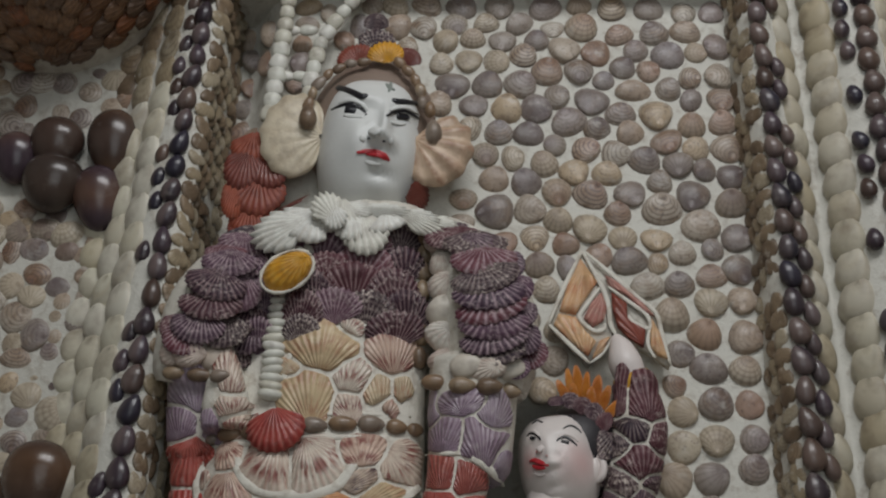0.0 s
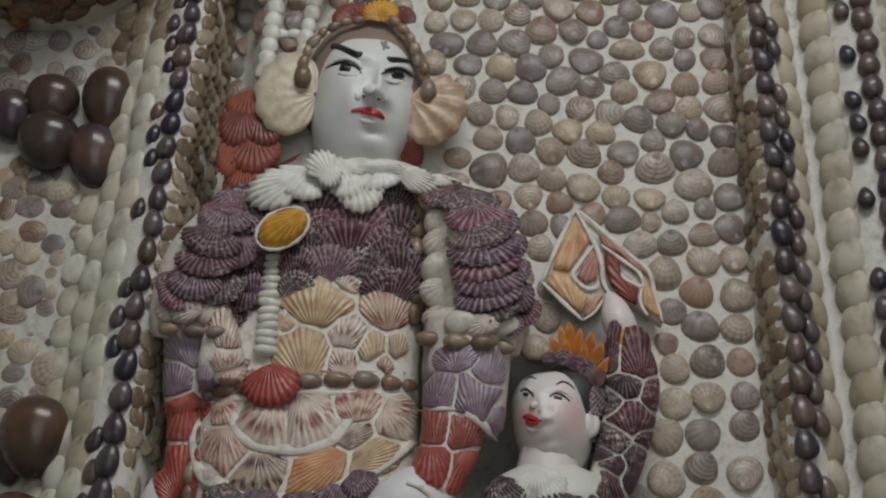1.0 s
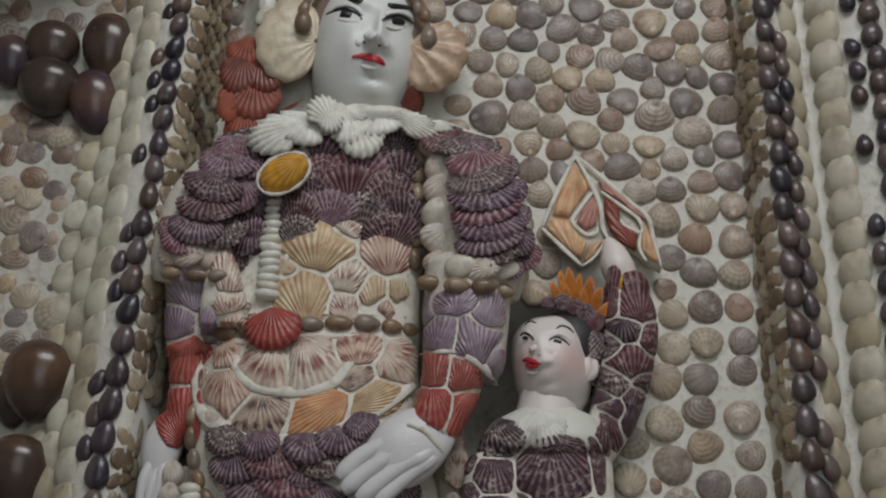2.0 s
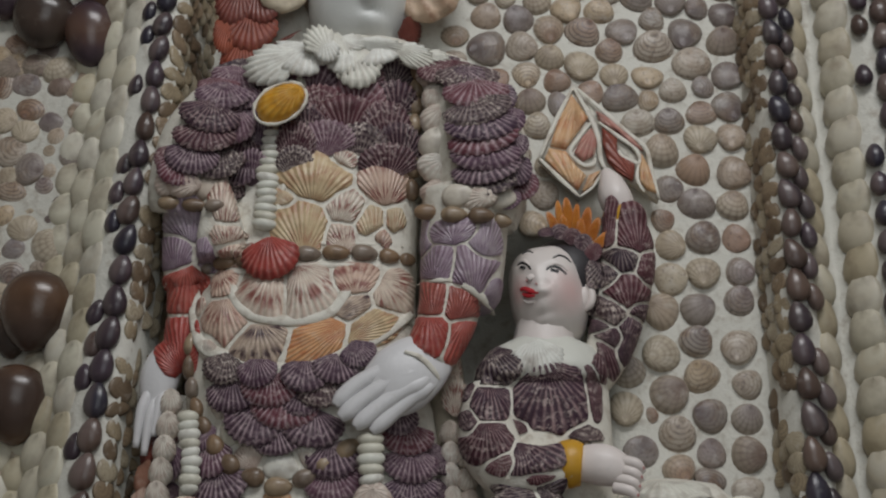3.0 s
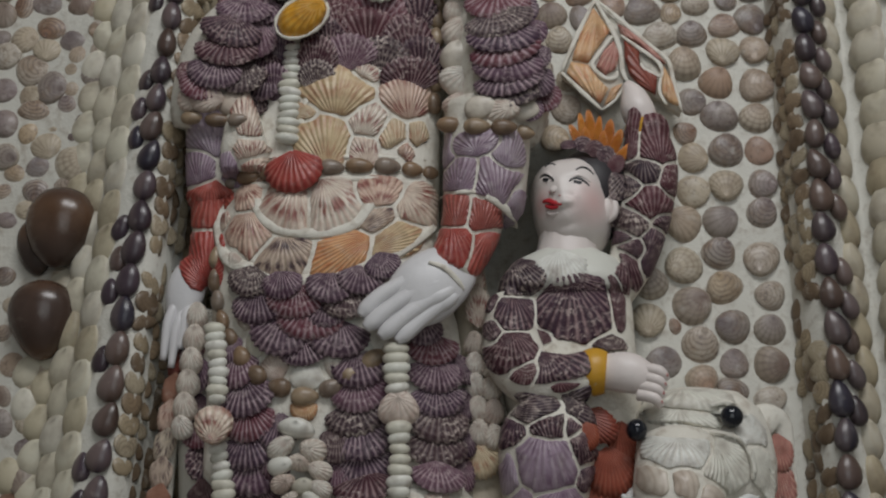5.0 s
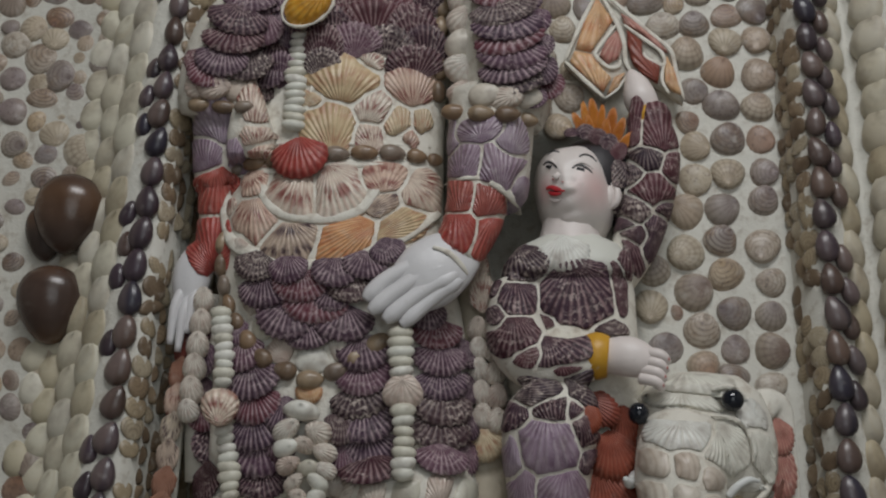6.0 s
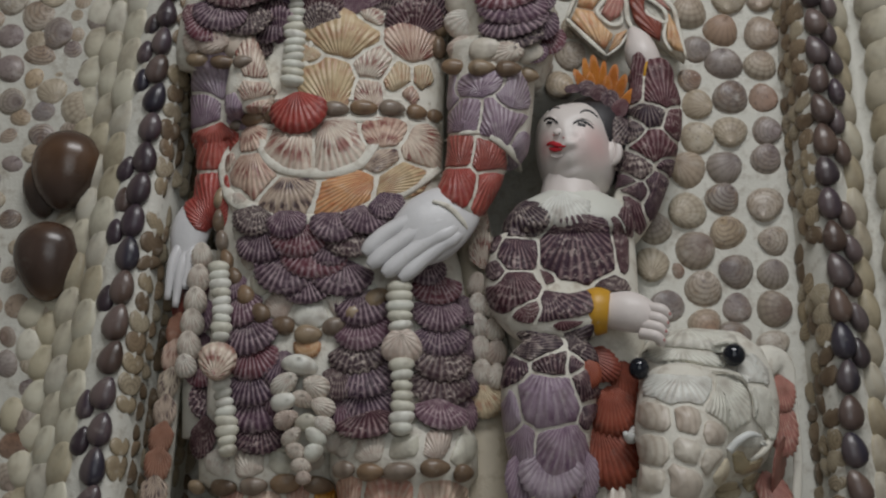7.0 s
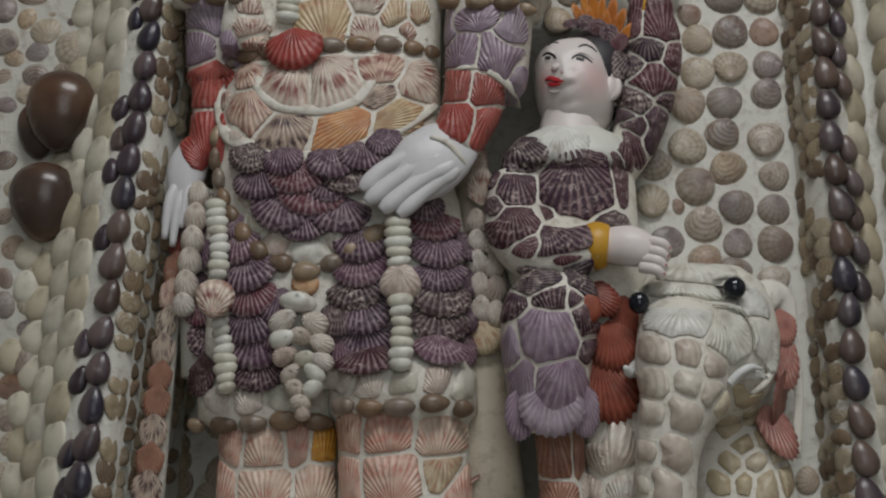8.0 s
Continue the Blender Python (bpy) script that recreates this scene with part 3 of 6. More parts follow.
# cloak edge beside the legs, the petal plate on the hip and the staff
warrior.add(loft([(1.28, 0.040, 0.074, -0.030, 0.01), (1.20, 0.048, 0.084, -0.036, 0.01), (1.08, 0.050, 0.090, -0.038, 0.01), (0.98, 0.045, 0.100, -0.036, 0.01), (0.80, 0.04, 0.112, -0.036, 0.01)], 20, 0.004), CLOAK)
warrior.add(loft([(1.22, -0.200, -0.165, -0.030, 0.01), (1.13, -0.204, -0.168, -0.032, 0.01), (1.05, -0.200, -0.170, -0.030, 0.01)], 16, 0.003), FIGURE_PLASTER)
warrior.add(loft([(1.432, -0.1450, -0.1430, -0.074, -0.05), (1.415, -0.152, -0.138, -0.078, -0.05), (1.39, -0.160, -0.128, -0.082, -0.05), (1.36, -0.164, -0.120, -0.083, -0.05), (1.338, -0.162, -0.120, -0.080, -0.05)], 20, 0.001), FIGURE_PLASTER)
warrior_core = warrior.tree()
warrior.add(tube([(0.052, -0.086, 1.240, 0.022), (0.038, -0.094, 1.228, 0.029), (0.020, -0.096, 1.213, 0.031), (0.002, -0.095, 1.201, 0.024)], 18, 5, 0.50), HAND_PAINT)

# ---- the child ----
child = Build()
child.add(loft([(1.262, 0.118, 0.185, -0.045, 0.0), (1.245, 0.092, 0.206, -0.060, 0.0), (1.21, 0.083, 0.208, -0.072, 0.0), (1.17, 0.083, 0.210, -0.074, 0.0),
                (1.13, 0.090, 0.214, -0.070, 0.0), (1.10, 0.098, 0.205, -0.062, 0.0), (1.075, 0.10, 0.20, -0.05, 0.0)], lumps=0.002), FIGURE_PLASTER)
child.add(tube([(0.098, -0.048, 1.215, 0.020), (0.098, -0.062, 1.17, 0.027), (0.112, -0.074, 1.142, 0.026), (0.140, -0.082, 1.136, 0.024), (0.166, -0.085, 1.144, 0.018)]), FIGURE_PLASTER)
child.add(tube([(0.192, -0.030, 1.228, 0.020), (0.210, -0.032, 1.255, 0.021), (0.224, -0.034, 1.30, 0.025), (0.232, -0.034, 1.345, 0.026), (0.231, -0.034, 1.376, 0.020)]), FIGURE_PLASTER)
child.add(tube([(0.140, -0.058, 1.11, 0.034), (0.126, -0.070, 1.085, 0.042), (0.122, -0.070, 1.04, 0.037), (0.126, -0.062, 0.99, 0.030)]), FIGURE_PLASTER)
child.add(tube([(0.13, -0.050, 1.01, 0.022), (0.132, -0.050, 0.94, 0.020), (0.134, -0.050, 0.80, 0.024)]), FIGURE_PLASTER)
child.add(tube([(0.175, -0.030, 1.12, 0.03), (0.185, -0.040, 1.06, 0.034), (0.182, -0.040, 0.99, 0.030), (0.182, -0.040, 0.80, 0.034)]), FIGURE_PLASTER)
child.add(tube([(0.156, -0.034, 1.290, 0.026), (0.150, -0.036, 1.248, 0.030)]), CHILD_PAINT)
child.add(relief_face((0.158, -0.026, 1.307), 0.036, 0.049, 0.050, -8, (-0.34, 0.08), [(x, z, sx * 1.15, sz, a * 0.32) for x, z, sx, sz, a in NOSE_AND_BROW]), CHILD_FACE)
child.add(ball((0.175, -0.018, 1.322), 0.041, 0.042, 0.048, 16), HAIR)
child.add(ball((0.186, -0.050, 1.299), 0.008, 0.008, 0.014, 12), CHILD_PAINT)
child.add(tube([(0.187, -0.050, 1.288, 0.002), (0.194, -0.054, 1.293, 0.0035), (0.195, -0.054, 1.305, 0.0035), (0.188, -0.052, 1.313, 0.002)], 8), CHILD_PAINT)
# yellow cuffs and painted fists
child.add(tube([(0.158, -0.084, 1.142, 0.019), (0.167, -0.086, 1.142, 0.021), (0.176, -0.087, 1.141, 0.018)], 16), YELLOW)
child.add(tube([(0.174, -0.088, 1.142, 0.015), (0.192, -0.092, 1.140, 0.018), (0.206, -0.094, 1.134, 0.015), (0.214, -0.094, 1.128, 0.008)], 14, 5, 0.8), CHILD_PAINT)
for i in range(4):
    x, z = 0.204 + 0.002 * (1.5 - i), 1.142 - 0.0075 * i
    child.add(tube([(x, -0.098, z, 0.0052), (x + 0.012, -0.104, z - 0.004, 0.0050), (x + 0.018, -0.100, z - 0.010, 0.0036)], 8), CHILD_PAINT)
    child.add(ball((x + 0.0165, -0.1045, z - 0.0075), 0.0030, 0.002, 0.0024, 0, 8, 6), BLUSH)
child.add(tube([(0.233, -0.034, 1.370, 0.019), (0.231, -0.034, 1.384, 0.021), (0.229, -0.034, 1.393, 0.017)], 16), YELLOW)
child.add(tube([(0.230, -0.036, 1.388, 0.014), (0.224, -0.038, 1.402, 0.016), (0.221, -0.036, 1.418, 0.012), (0.217, -0.032, 1.432, 0.005)], 14), CHILD_PAINT)
child.add(loft([(1.268, 0.130, 0.174, -0.056, 0.0), (1.254, 0.102, 0.198, -0.068, 0.0), (1.236, 0.088, 0.207, -0.077, 0.0), (1.224, 0.086, 0.208, -0.078, 0.0), (1.221, 0.09, 0.205, -0.072, 0.0)], 28), COLLAR)
child_core = child.tree()

# ---- the elephant ----
elephant = Build()
elephant.add(loft([(1.1345, 0.238, 0.276, -0.050, 0.0), (1.127, 0.216, 0.298, -0.072, 0.0), (1.112, 0.203, 0.312, -0.088, 0.0), (1.090, 0.197, 0.318, -0.097, 0.0),
                   (1.066, 0.195, 0.321, -0.104, 0.0), (1.042, 0.195, 0.320, -0.102, 0.0), (1.020, 0.198, 0.310, -0.092, 0.0), (1.004, 0.206, 0.296, -0.074, 0.0), (0.994, 0.222, 0.280, -0.05, 0.0)], 40, 0.002), FIGURE_PLASTER)
elephant.add(tube([(0.236, -0.074, 1.075, 0.036), (0.231, -0.092, 1.040, 0.0385), (0.228, -0.100, 1.010, 0.0350), (0.218, -0.102, 0.982, 0.0285), (0.211, -0.100, 0.938, 0.0245), (0.206, -0.100, 0.80, 0.024)], 24), FIGURE_PLASTER)
elephant.add(loft([(1.01, 0.262, 0.314, -0.030, 0.0), (0.98, 0.240, 0.325, -0.050, 0.0), (0.93, 0.236, 0.332, -0.062, 0.0), (0.80, 0.236, 0.334, -0.066, 0.0)], lumps=0.002), FIGURE_PLASTER)
# the ear's folded lip, a strip of plaster behind its shells
elephant.add(tube([(0.304, -0.050, 1.103, 0.012), (0.320, -0.048, 1.105, 0.014), (0.332, -0.044, 1.099, 0.009), (0.337, -0.042, 1.070, 0.004), (0.338, -0.038, 1.02, 0.004), (0.332, -0.034, 0.965, 0.004)], 12, 5, 0.35), FIGURE_PLASTER)
elephant.add(tube([(0.197, -0.075, 1.040, 0.0065), (0.189, -0.085, 1.033, 0.005), (0.184, -0.094, 1.036, 0.002)], 10), FACE_PAINT)
# the near tusk, and the folds over the eyes and cheek
elephant.add(tube([(0.266, -0.108, 1.018, 0.0035), (0.274, -0.111, 1.026, 0.0034), (0.284, -0.110, 1.031, 0.0030), (0.293, -0.106, 1.030, 0.001)], 10), FACE_PAINT)
elephant.add(tube([(0.262, -0.091, 1.110, 0.0015), (0.276, -0.093, 1.112, 0.0028), (0.290, -0.089, 1.104, 0.0028), (0.299, -0.087, 1.090, 0.0024), (0.307, -0.085, 1.076, 0.001)], 8), FIGURE_PLASTER)
elephant.add(tube([(0.258, -0.100, 1.086, 0.001), (0.274, -0.102, 1.084, 0.002), (0.286, -0.100, 1.076, 0.002), (0.291, -0.100, 1.060, 0.002), (0.290, -0.100, 1.046, 0.001)], 8), FIGURE_PLASTER)
elephant.add(tube([(0.308, -0.084, 1.060, 0.0015), (0.309, -0.084, 1.040, 0.003), (0.300, -0.088, 1.022, 0.003), (0.286, -0.092, 1.012, 0.0015)], 8), FIGURE_PLASTER)
elephant.add(ball((0.2765, -0.104, 1.0985), 0.0095, 0.0085, 0.0095), EYE_GLASS)
elephant.add(ball((0.1985, -0.092, 1.0905), 0.0088, 0.0085, 0.0095), EYE_GLASS)
elephant_core = elephant.tree()


# ---- the staff and the flag, each with its own pieces ----
class Kit:
    """A thing made of pieces: every shape added becomes a part of its own."""

    def __init__(self, name, label, category):
        self.root = tagged(new(name), label, category)
        self.piece = "rod"

    def add(self, shape, mat, m=None, size=(1, 1, 1)):
        return part(self.piece, Build().add(shape, mat, m, size).mesh(self.piece), self.root)


staff_rod = tube([(-0.190, -0.024, 1.228, 0.005), (-0.200, -0.022, 1.19, 0.007), (-0.211, -0.022, 1.10, 0.009), (-0.222, -0.020, 0.95, 0.012), (-0.232, -0.020, 0.80, 0.012)])
staff = Kit("shell_staff", "leaning staff clad in brown and orange scallop shells", "staff")
staff.add(staff_rod, FIGURE_PLASTER)
staff_core = Build().add(staff_rod, FIGURE_PLASTER).tree()
flag = Kit("shell_flag", "small plaster flag inlaid with orange and red scallops", "flag")
flag_core = child_core


# ---- shells on the figures ----
SCALLOP, CLAM, EGG = [scallop(14), scallop(16, dome=0.10), scallop(13, spread=66)], [clam(), clam(skew=0.08), clam(point=0.2, beak=0.30)], [egg(), egg(taper=0.12)]
DRUM = egg(14, 10, 0.06, blunt=0.35)
FAN = [scallop(9, 5, 54, 0.12, 0.085, 0.05, 4), scallop(8, 5, 50, 0.10, 0.09, 0.05, 4)]
DISC = [scallop(9, 6, 82, 0.15, 0.030, 0.022, 4)]
BROAD = [scallop(6, 6, 66, 0.16, 0.10, 0.035, 6)]
EARFAN = shell("ear_fan_shell", [(0.62, 0.47, 0.34)], (0.30, 0.15, 0.09), 3, 0.2, 7, 0.8, worn=0.15)
PALE_FAN = shell("pale_ear_fan", [(0.66, 0.58, 0.44)], (0.45, 0.34, 0.22), 3, 0.3, 7, 0.3, worn=0.12)
RUSTY = shell("brown_red_scallop", [(0.26, 0.11, 0.07), (0.32, 0.15, 0.10)], (0.46, 0.28, 0.20), 3, 0.2, 9, 0.6)
TOPKNOT = shell("orange_shard", [(0.55, 0.17, 0.02), (0.48, 0.13, 0.02)], (0.66, 0.33, 0.06), 3, 0.4, 7, 0.4, worn=0.05)
CREAMSCALE = shell("cream_scale", [(0.56, 0.48, 0.34), (0.60, 0.53, 0.40), (0.50, 0.42, 0.28)], (0.38, 0.29, 0.18), 3, 0.3, worn=0.2)
ROSE = shell("rose_scallop", [(0.42, 0.17, 0.14), (0.37, 0.15, 0.125), (0.46, 0.23, 0.18)], (0.60, 0.38, 0.30), 4, 0.2, 11, 0.7)
SPOT = paint("worn_grey_green_spot", (0.26, 0.29, 0.26), 0.5, 0.2)
turns = random.Random(5)


def press(build, core, shapes, mats, tilt, thick, rim, loose, rows):
    """Set shells on a figure: rows of x, y, z, width, height in millimetres and the clockwise turn of their growth.
    Flat ones that are not loose wait to be bedded together, so that each leaves room for its neighbours."""
    for i, (x, y, z, w, h, a) in enumerate(rows):
        place = Vector((x, y, z)) / 1000
        w, h = w / 1000, h / 1000
        mat = mats[i % len(mats)] if len(mats) < 3 else mats[turns.randrange(len(mats))]
        if tilt == 0 and not loose and shapes is not EGG:
            build.inlay.append((place, w, h, radians(a + turns.uniform(-6, 6)), mat, 0.085 if shapes is SCALLOP else 0.15, 0.0025 + 0.0025 * rim if shapes is SCALLOP else 0.0005 + 0.0005 * rim))
            continue
        near, out, _, _ = core.find_nearest(place)
        if out.y > 0 or (near - place).length > 0.02:
            out = Vector((0, -1, 0))
        out = (out + Vector((0, -0.45, -0.1))).normalized()
        deep = (w * h) ** 0.5 * thick
        if shapes is EGG:
            place = place + out * deep * 0.12
        m = facing(place + out * 0.0015, out, a + turns.uniform(-9, 9) * (1 + (tilt > 10)) / 1.5, tilt + turns.uniform(-5, 5) * (tilt > 0))
        if tilt > 10:
            w, h = w * turns.uniform(0.88, 1.08), h * turns.uniform(0.92, 1.08)
        shape = shapes[turns.randrange(len(shapes))]
        if shapes is SCALLOP and not loose and tilt > 10:
            m = m @ Matrix.Translation((0, 0, 0.004))
        build.add(shape, mat, m, (w, h, deep))
        if rim:
            ring = []
            for k in range(19):
                t = 2 * math.pi * k / 18
                p = m @ Vector((0.55 * w * math.sin(t), 0.54 * h * math.cos(t), 0.0))
                ring.append((*p, 0.0020 * rim * (0.5 + 0.9 * turns.random())))
            build.add(tube(ring, 6, 1), FIGURE_PLASTER)


PRESSED = Vector((0, 0.970, 0.243))  # the way the mason's thumb pushes a shell into the plaster
ALONG, UPWARD = Vector((1, 0, 0)), Vector((0, -0.243, 0.970))


def bed(build, core, nu=44, nv=6):
    """Bed all waiting shells into the soft plaster: each spreads until it meets a neighbour's joint or the edge of the body."""
    cells = []
    for place, w, h, a, mat, dome, spread in build.inlay:
        spot, normal, _, _ = core.ray_cast(place - PRESSED * 0.15, PRESSED, 0.3)
        if spot is None or abs(spot.y - place.y) > 0.05:
            continue
        cells.append((spot.dot(ALONG), spot.dot(UPWARD), w / 2, h / 2, math.sin(a), math.cos(a), mat, dome, spot, spread))
    flat = np.array([c[:6] for c in cells])
    for i, (cx, cz, rw, rh, sa, ca, mat, dome, spot, spread) in enumerate(cells):
        close = np.hypot(flat[:, 0] - cx, flat[:, 1] - cz) < 0.11
        close[i] = False
        others = flat[close]
        r, joint = (rw * rh) ** 0.5, 0.0036 - 0.19 * spread
        pts, uv = [], []
        reach = []
        for b in range(nu):
            t = 2 * math.pi * b / nu
            lx, ly = math.sin(t), math.cos(t)
            dx, dz = lx * ca + ly * sa, ly * ca - lx * sa
            full = 1.0 / math.hypot(lx / rw, ly / rh)
            step, far, last = full / 24, 0.0, spot
            for n in range(1, 48):
                far_n = step * n
                px, pz = cx + dx * far_n, cz + dz * far_n
                mine = (far_n / full - 1) * r + 0.0011 * noise.noise(Vector((px * 160, pz * 160, i)))
                if mine > spread:
                    break
                if len(others):
                    ox, oz = px - others[:, 0], pz - others[:, 1]
                    ax, ay = ox * others[:, 5] - oz * others[:, 4], ox * others[:, 4] + oz * others[:, 5]
                    theirs = (np.hypot(ax / others[:, 2], ay / others[:, 3]) - 1) * np.sqrt(others[:, 2] * others[:, 3])
                    if theirs.min() < mine + joint:
                        break
                probe = spot + ALONG * (px - cx) + UPWARD * (pz - cz)
                hit, normal, _, _ = core.ray_cast(probe - PRESSED * 0.12, PRESSED, 0.24)
                if hit is None or (hit - last).length > 0.010 or abs(normal.dot(PRESSED)) < 0.12:
                    break
                far, last = far_n, hit
            reach.append((far, dx, dz, lx, ly))
        if sum(f[0] for f in reach) / nu < 0.004:
            continue
        smooth = [min(reach[b][0], 0.5 * reach[b][0] + 0.25 * (reach[b - 1][0] + reach[(b + 1) % nu][0]) + 0.0012) for b in range(nu)]
        high = dome * 2 * r
        for n in range(nv + 2):
            g = [0.02, 0.30, 0.55, 0.75, 0.90, 0.98, 1.0, 1.03][n]
            for b in range(nu):
                far, (_, dx, dz, lx, ly) = smooth[b] * g, reach[b]
                probe = spot + ALONG * (dx * far) + UPWARD * (dz * far)
                hit, normal, _, _ = core.ray_cast(probe - PRESSED * 0.12, PRESSED, 0.24)
                if hit is None or abs((hit - probe).dot(PRESSED)) > 0.05:
                    hit, normal = core.find_nearest(probe)[:2]
                if normal.dot(PRESSED) > 0:
                    normal = -normal
                lift = 0.0014 + high * (1 - g * g) if n < nv else (0.0006 if n == nv else -0.0025)
                pts.append(hit + (normal - PRESSED * 0.5).normalized() * lift)
                x, y = lx * far / rw, ly * far / rh
                uv.append((8.0 * math.atan2(x, y + 1.25), min(1.0, math.hypot(x, y + 1.25) / 2.25)))
        faces = [tuple(range(nu))[::-1]] + revolve(nv + 2, nu)
        build.add((pts, faces, uv), mat)
    build.inlay = []


def stroke(build, mat, width, points):
    """A raised line of paint or plaster along points in millimetres, tapered at its ends."""
    n = len(points) - 1
    rows = []
    for i, p in enumerate(points):
        fade = 0.55 if i in (0, n) and (width < 8 or mat is HAND_PAINT) else 1.0
        rows.append((p[0] / 1000, p[1] / 1000 - 0.0006, p[2] / 1000, width / 2000 * fade))
    build.add(tube(rows, 8, 4, 0.8 if mat is HAND_PAINT else 0.45), mat)


def string(build, mat, w, h, step, points, bead=None):
    """Shells threaded along a line of points in millimetres, lying across it."""
    spots = [Vector(p) / 1000 for p in points]
    along = 0.0
    for a, b in zip(spots, spots[1:]):
        gap, way = (b - a).length, (b - a).normalized()
        lean = math.degrees(math.atan2(way.x, way.z))
        while along < gap:
            p = a + way * along
            m = facing(p + Vector((0, -0.003, 0)), (0, -1, -0.15), lean + turns.uniform(-12, 12))
            s = turns.uniform(0.85, 1.15)
            build.add(bead or EGG[1], mat, m, (w * s / 1000, h * s / 1000, w * 0.62 / 1000))
            along += step / 1000
        along -= gap


def sliver(build, mat, points, hinge):
    """A piece cut from a shell, low and slightly domed, its ribs spreading from hinge."""
    rim = [Vector(p) / 1000 for p in points]
    mid, root = sum(rim, Vector()) / len(rim), Vector(hinge) / 1000
    ring = [a.lerp(b, f) for a, b in zip(rim, rim[1:] + rim[:1]) for f in (0.0, 0.33, 0.67)]
    n = len(ring)
    pts, uv = [], []
    for g, lift in ((1.0, -0.002), (1.0, 0.0012), (0.7, 0.0022), (0.35, 0.0028), (0.02, 0.003)):
        for p in ring:
            q = mid.lerp(p, g)
            pts.append(q + Vector((0, -lift, 0)))
            way = q - root
            uv.append((6.5 * math.atan2(way.x, way.z), min(1.0, way.length / 0.06)))
    build.add((np.array(pts), revolve(5, n) + [tuple(range(4 * n, 5 * n))], uv), mat)


def plate(build, mat, thick, points):
    """A flat slab with the given outline in millimetres, thick towards the room."""
    n = len(points)
    pts = [(x / 1000, y / 1000 + d, z / 1000) for d in (0.0, thick / 1000) for x, y, z in points]
    faces = [tuple(range(n)), tuple(range(n, 2 * n))[::-1]] + [(i, i + n, (i + 1) % n + n, (i + 1) % n) for i in range(n)]
    build.add((np.array(pts), faces, [(p[0], p[2]) for p in pts]), mat)
# sleeve scales
press(warrior, warrior_core, SCALLOP, (PURPLE, PLUM, PURPLE, PURPLE, SPECKLED,), 16, 0.46, 0, False, [
    (-131, -63, 1522, 43, 36, 185), (-114, -60, 1509, 39, 36, 180), (-144, -75, 1494, 51, 36, 188), (-124, -65, 1485, 39, 38, 180),
    (-155, -80, 1471, 54, 35, 190), (-135, -72, 1465, 40, 38, 184), (-159, -80, 1450, 55, 35, 192), (-127, -61, 1450, 39, 41, 180),
    (-169, -81, 1429, 51, 39, 195), (-148, -75, 1428, 44, 45, 188), (-182, -79, 1418, 37, 34, 200), (-123, -59, 1428, 36, 40, 180),
    (-135, -54, 1411, 30, 36, 180), (-193, -76, 1432, 24, 31, 200)])

# breast scales, fans upward
press(warrior, warrior_core, SCALLOP, (PLUM, PLUM, PURPLE, PLUM, SPECKLED,), 14, 0.46, 0, False, [
    (-60, -65, 1515, 51, 39, 0), (-22, -65, 1521, 51, 35, 0), (15, -60, 1526, 41, 35, 0), (-55, -69, 1490, 46, 36, 0),
    (-17, -68, 1495, 55, 38, 0), (15, -62, 1495, 44, 39, 0), (-32, -70, 1473, 58, 42, 0), (-67, -71, 1467, 42, 38, 0),
    (7, -65, 1467, 51, 47, 0), (-74, -72, 1447, 39, 41, 0), (-46, -72, 1451, 51, 38, 0), (-13, -69, 1448, 48, 38, 0),
    (19, -62, 1447, 42, 47, 0), (-75, -72, 1428, 34, 31, 0), (9, -65, 1430, 50, 34, 0), (-109, -56, 1495, 34, 45, 0)])

# breast scales, fans upward
press(warrior, warrior_core, SCALLOP, (PLUM, PLUM, PURPLE, PLUM, SPECKLED,), 14, 0.46, 0, False, [
    (-112, -62, 1459, 34, 42, 0), (-114, -63, 1426, 30, 38, 0)])

# pauldron scales
press(warrior, warrior_core, SCALLOP, (PURPLE, PURPLE, PURPLE, SPECKLED,), 18, 0.46, 0, False, [
    (86, -88, 1503, 55, 35, 170), (93, -96, 1482, 58, 35, 170), (94, -102, 1463, 59, 35, 172), (97, -104, 1446, 61, 34, 172),
    (99, -104, 1432, 60, 34, 174), (100, -104, 1417, 60, 34, 175), (101, -103, 1404, 60, 34, 176), (100, -101, 1391, 56, 30, 178),
    (116, -87, 1482, 31, 35, 160), (122, -93, 1456, 32, 35, 160), (124, -94, 1431, 32, 35, 160), (127, -91, 1408, 31, 35, 160),
    (133, -83, 1395, 29, 34, 155), (120, -90, 1380, 25, 24, 160)])

# gold brooch
press(warrior, warrior_core, CLAM, (AMBER,), 0, 1, 0.9, True, [
    (-88, -92, 1479, 33, 49, 60)])

# brown cowrie trim
press(warrior, warrior_core, EGG, (BROWN_COWRIE,), 0, 0.7, 0, False, [
    (38, -58, 1528, 14, 21, 0), (37, -53, 1512, 15, 22, 0), (36, -54, 1493, 15, 21, 0), (35, -55, 1473, 15, 21, 0),
    (34, -55, 1451, 15, 22, 0), (33, -54, 1429, 15, 22, 0), (31, -52, 1407, 15, 22, 0)])

# pale shell trim
press(warrior, warrior_core, CLAM, (PEARL, CLAY, PEARL,), 0, 1, 0, True, [
    (53, -74, 1514, 31, 26, 20), (58, -74, 1493, 33, 29, -10), (57, -74, 1468, 33, 31, 30), (56, -74, 1444, 35, 30, 0),
    (54, -74, 1419, 35, 28, 40), (58, -74, 1395, 36, 24, 10)])

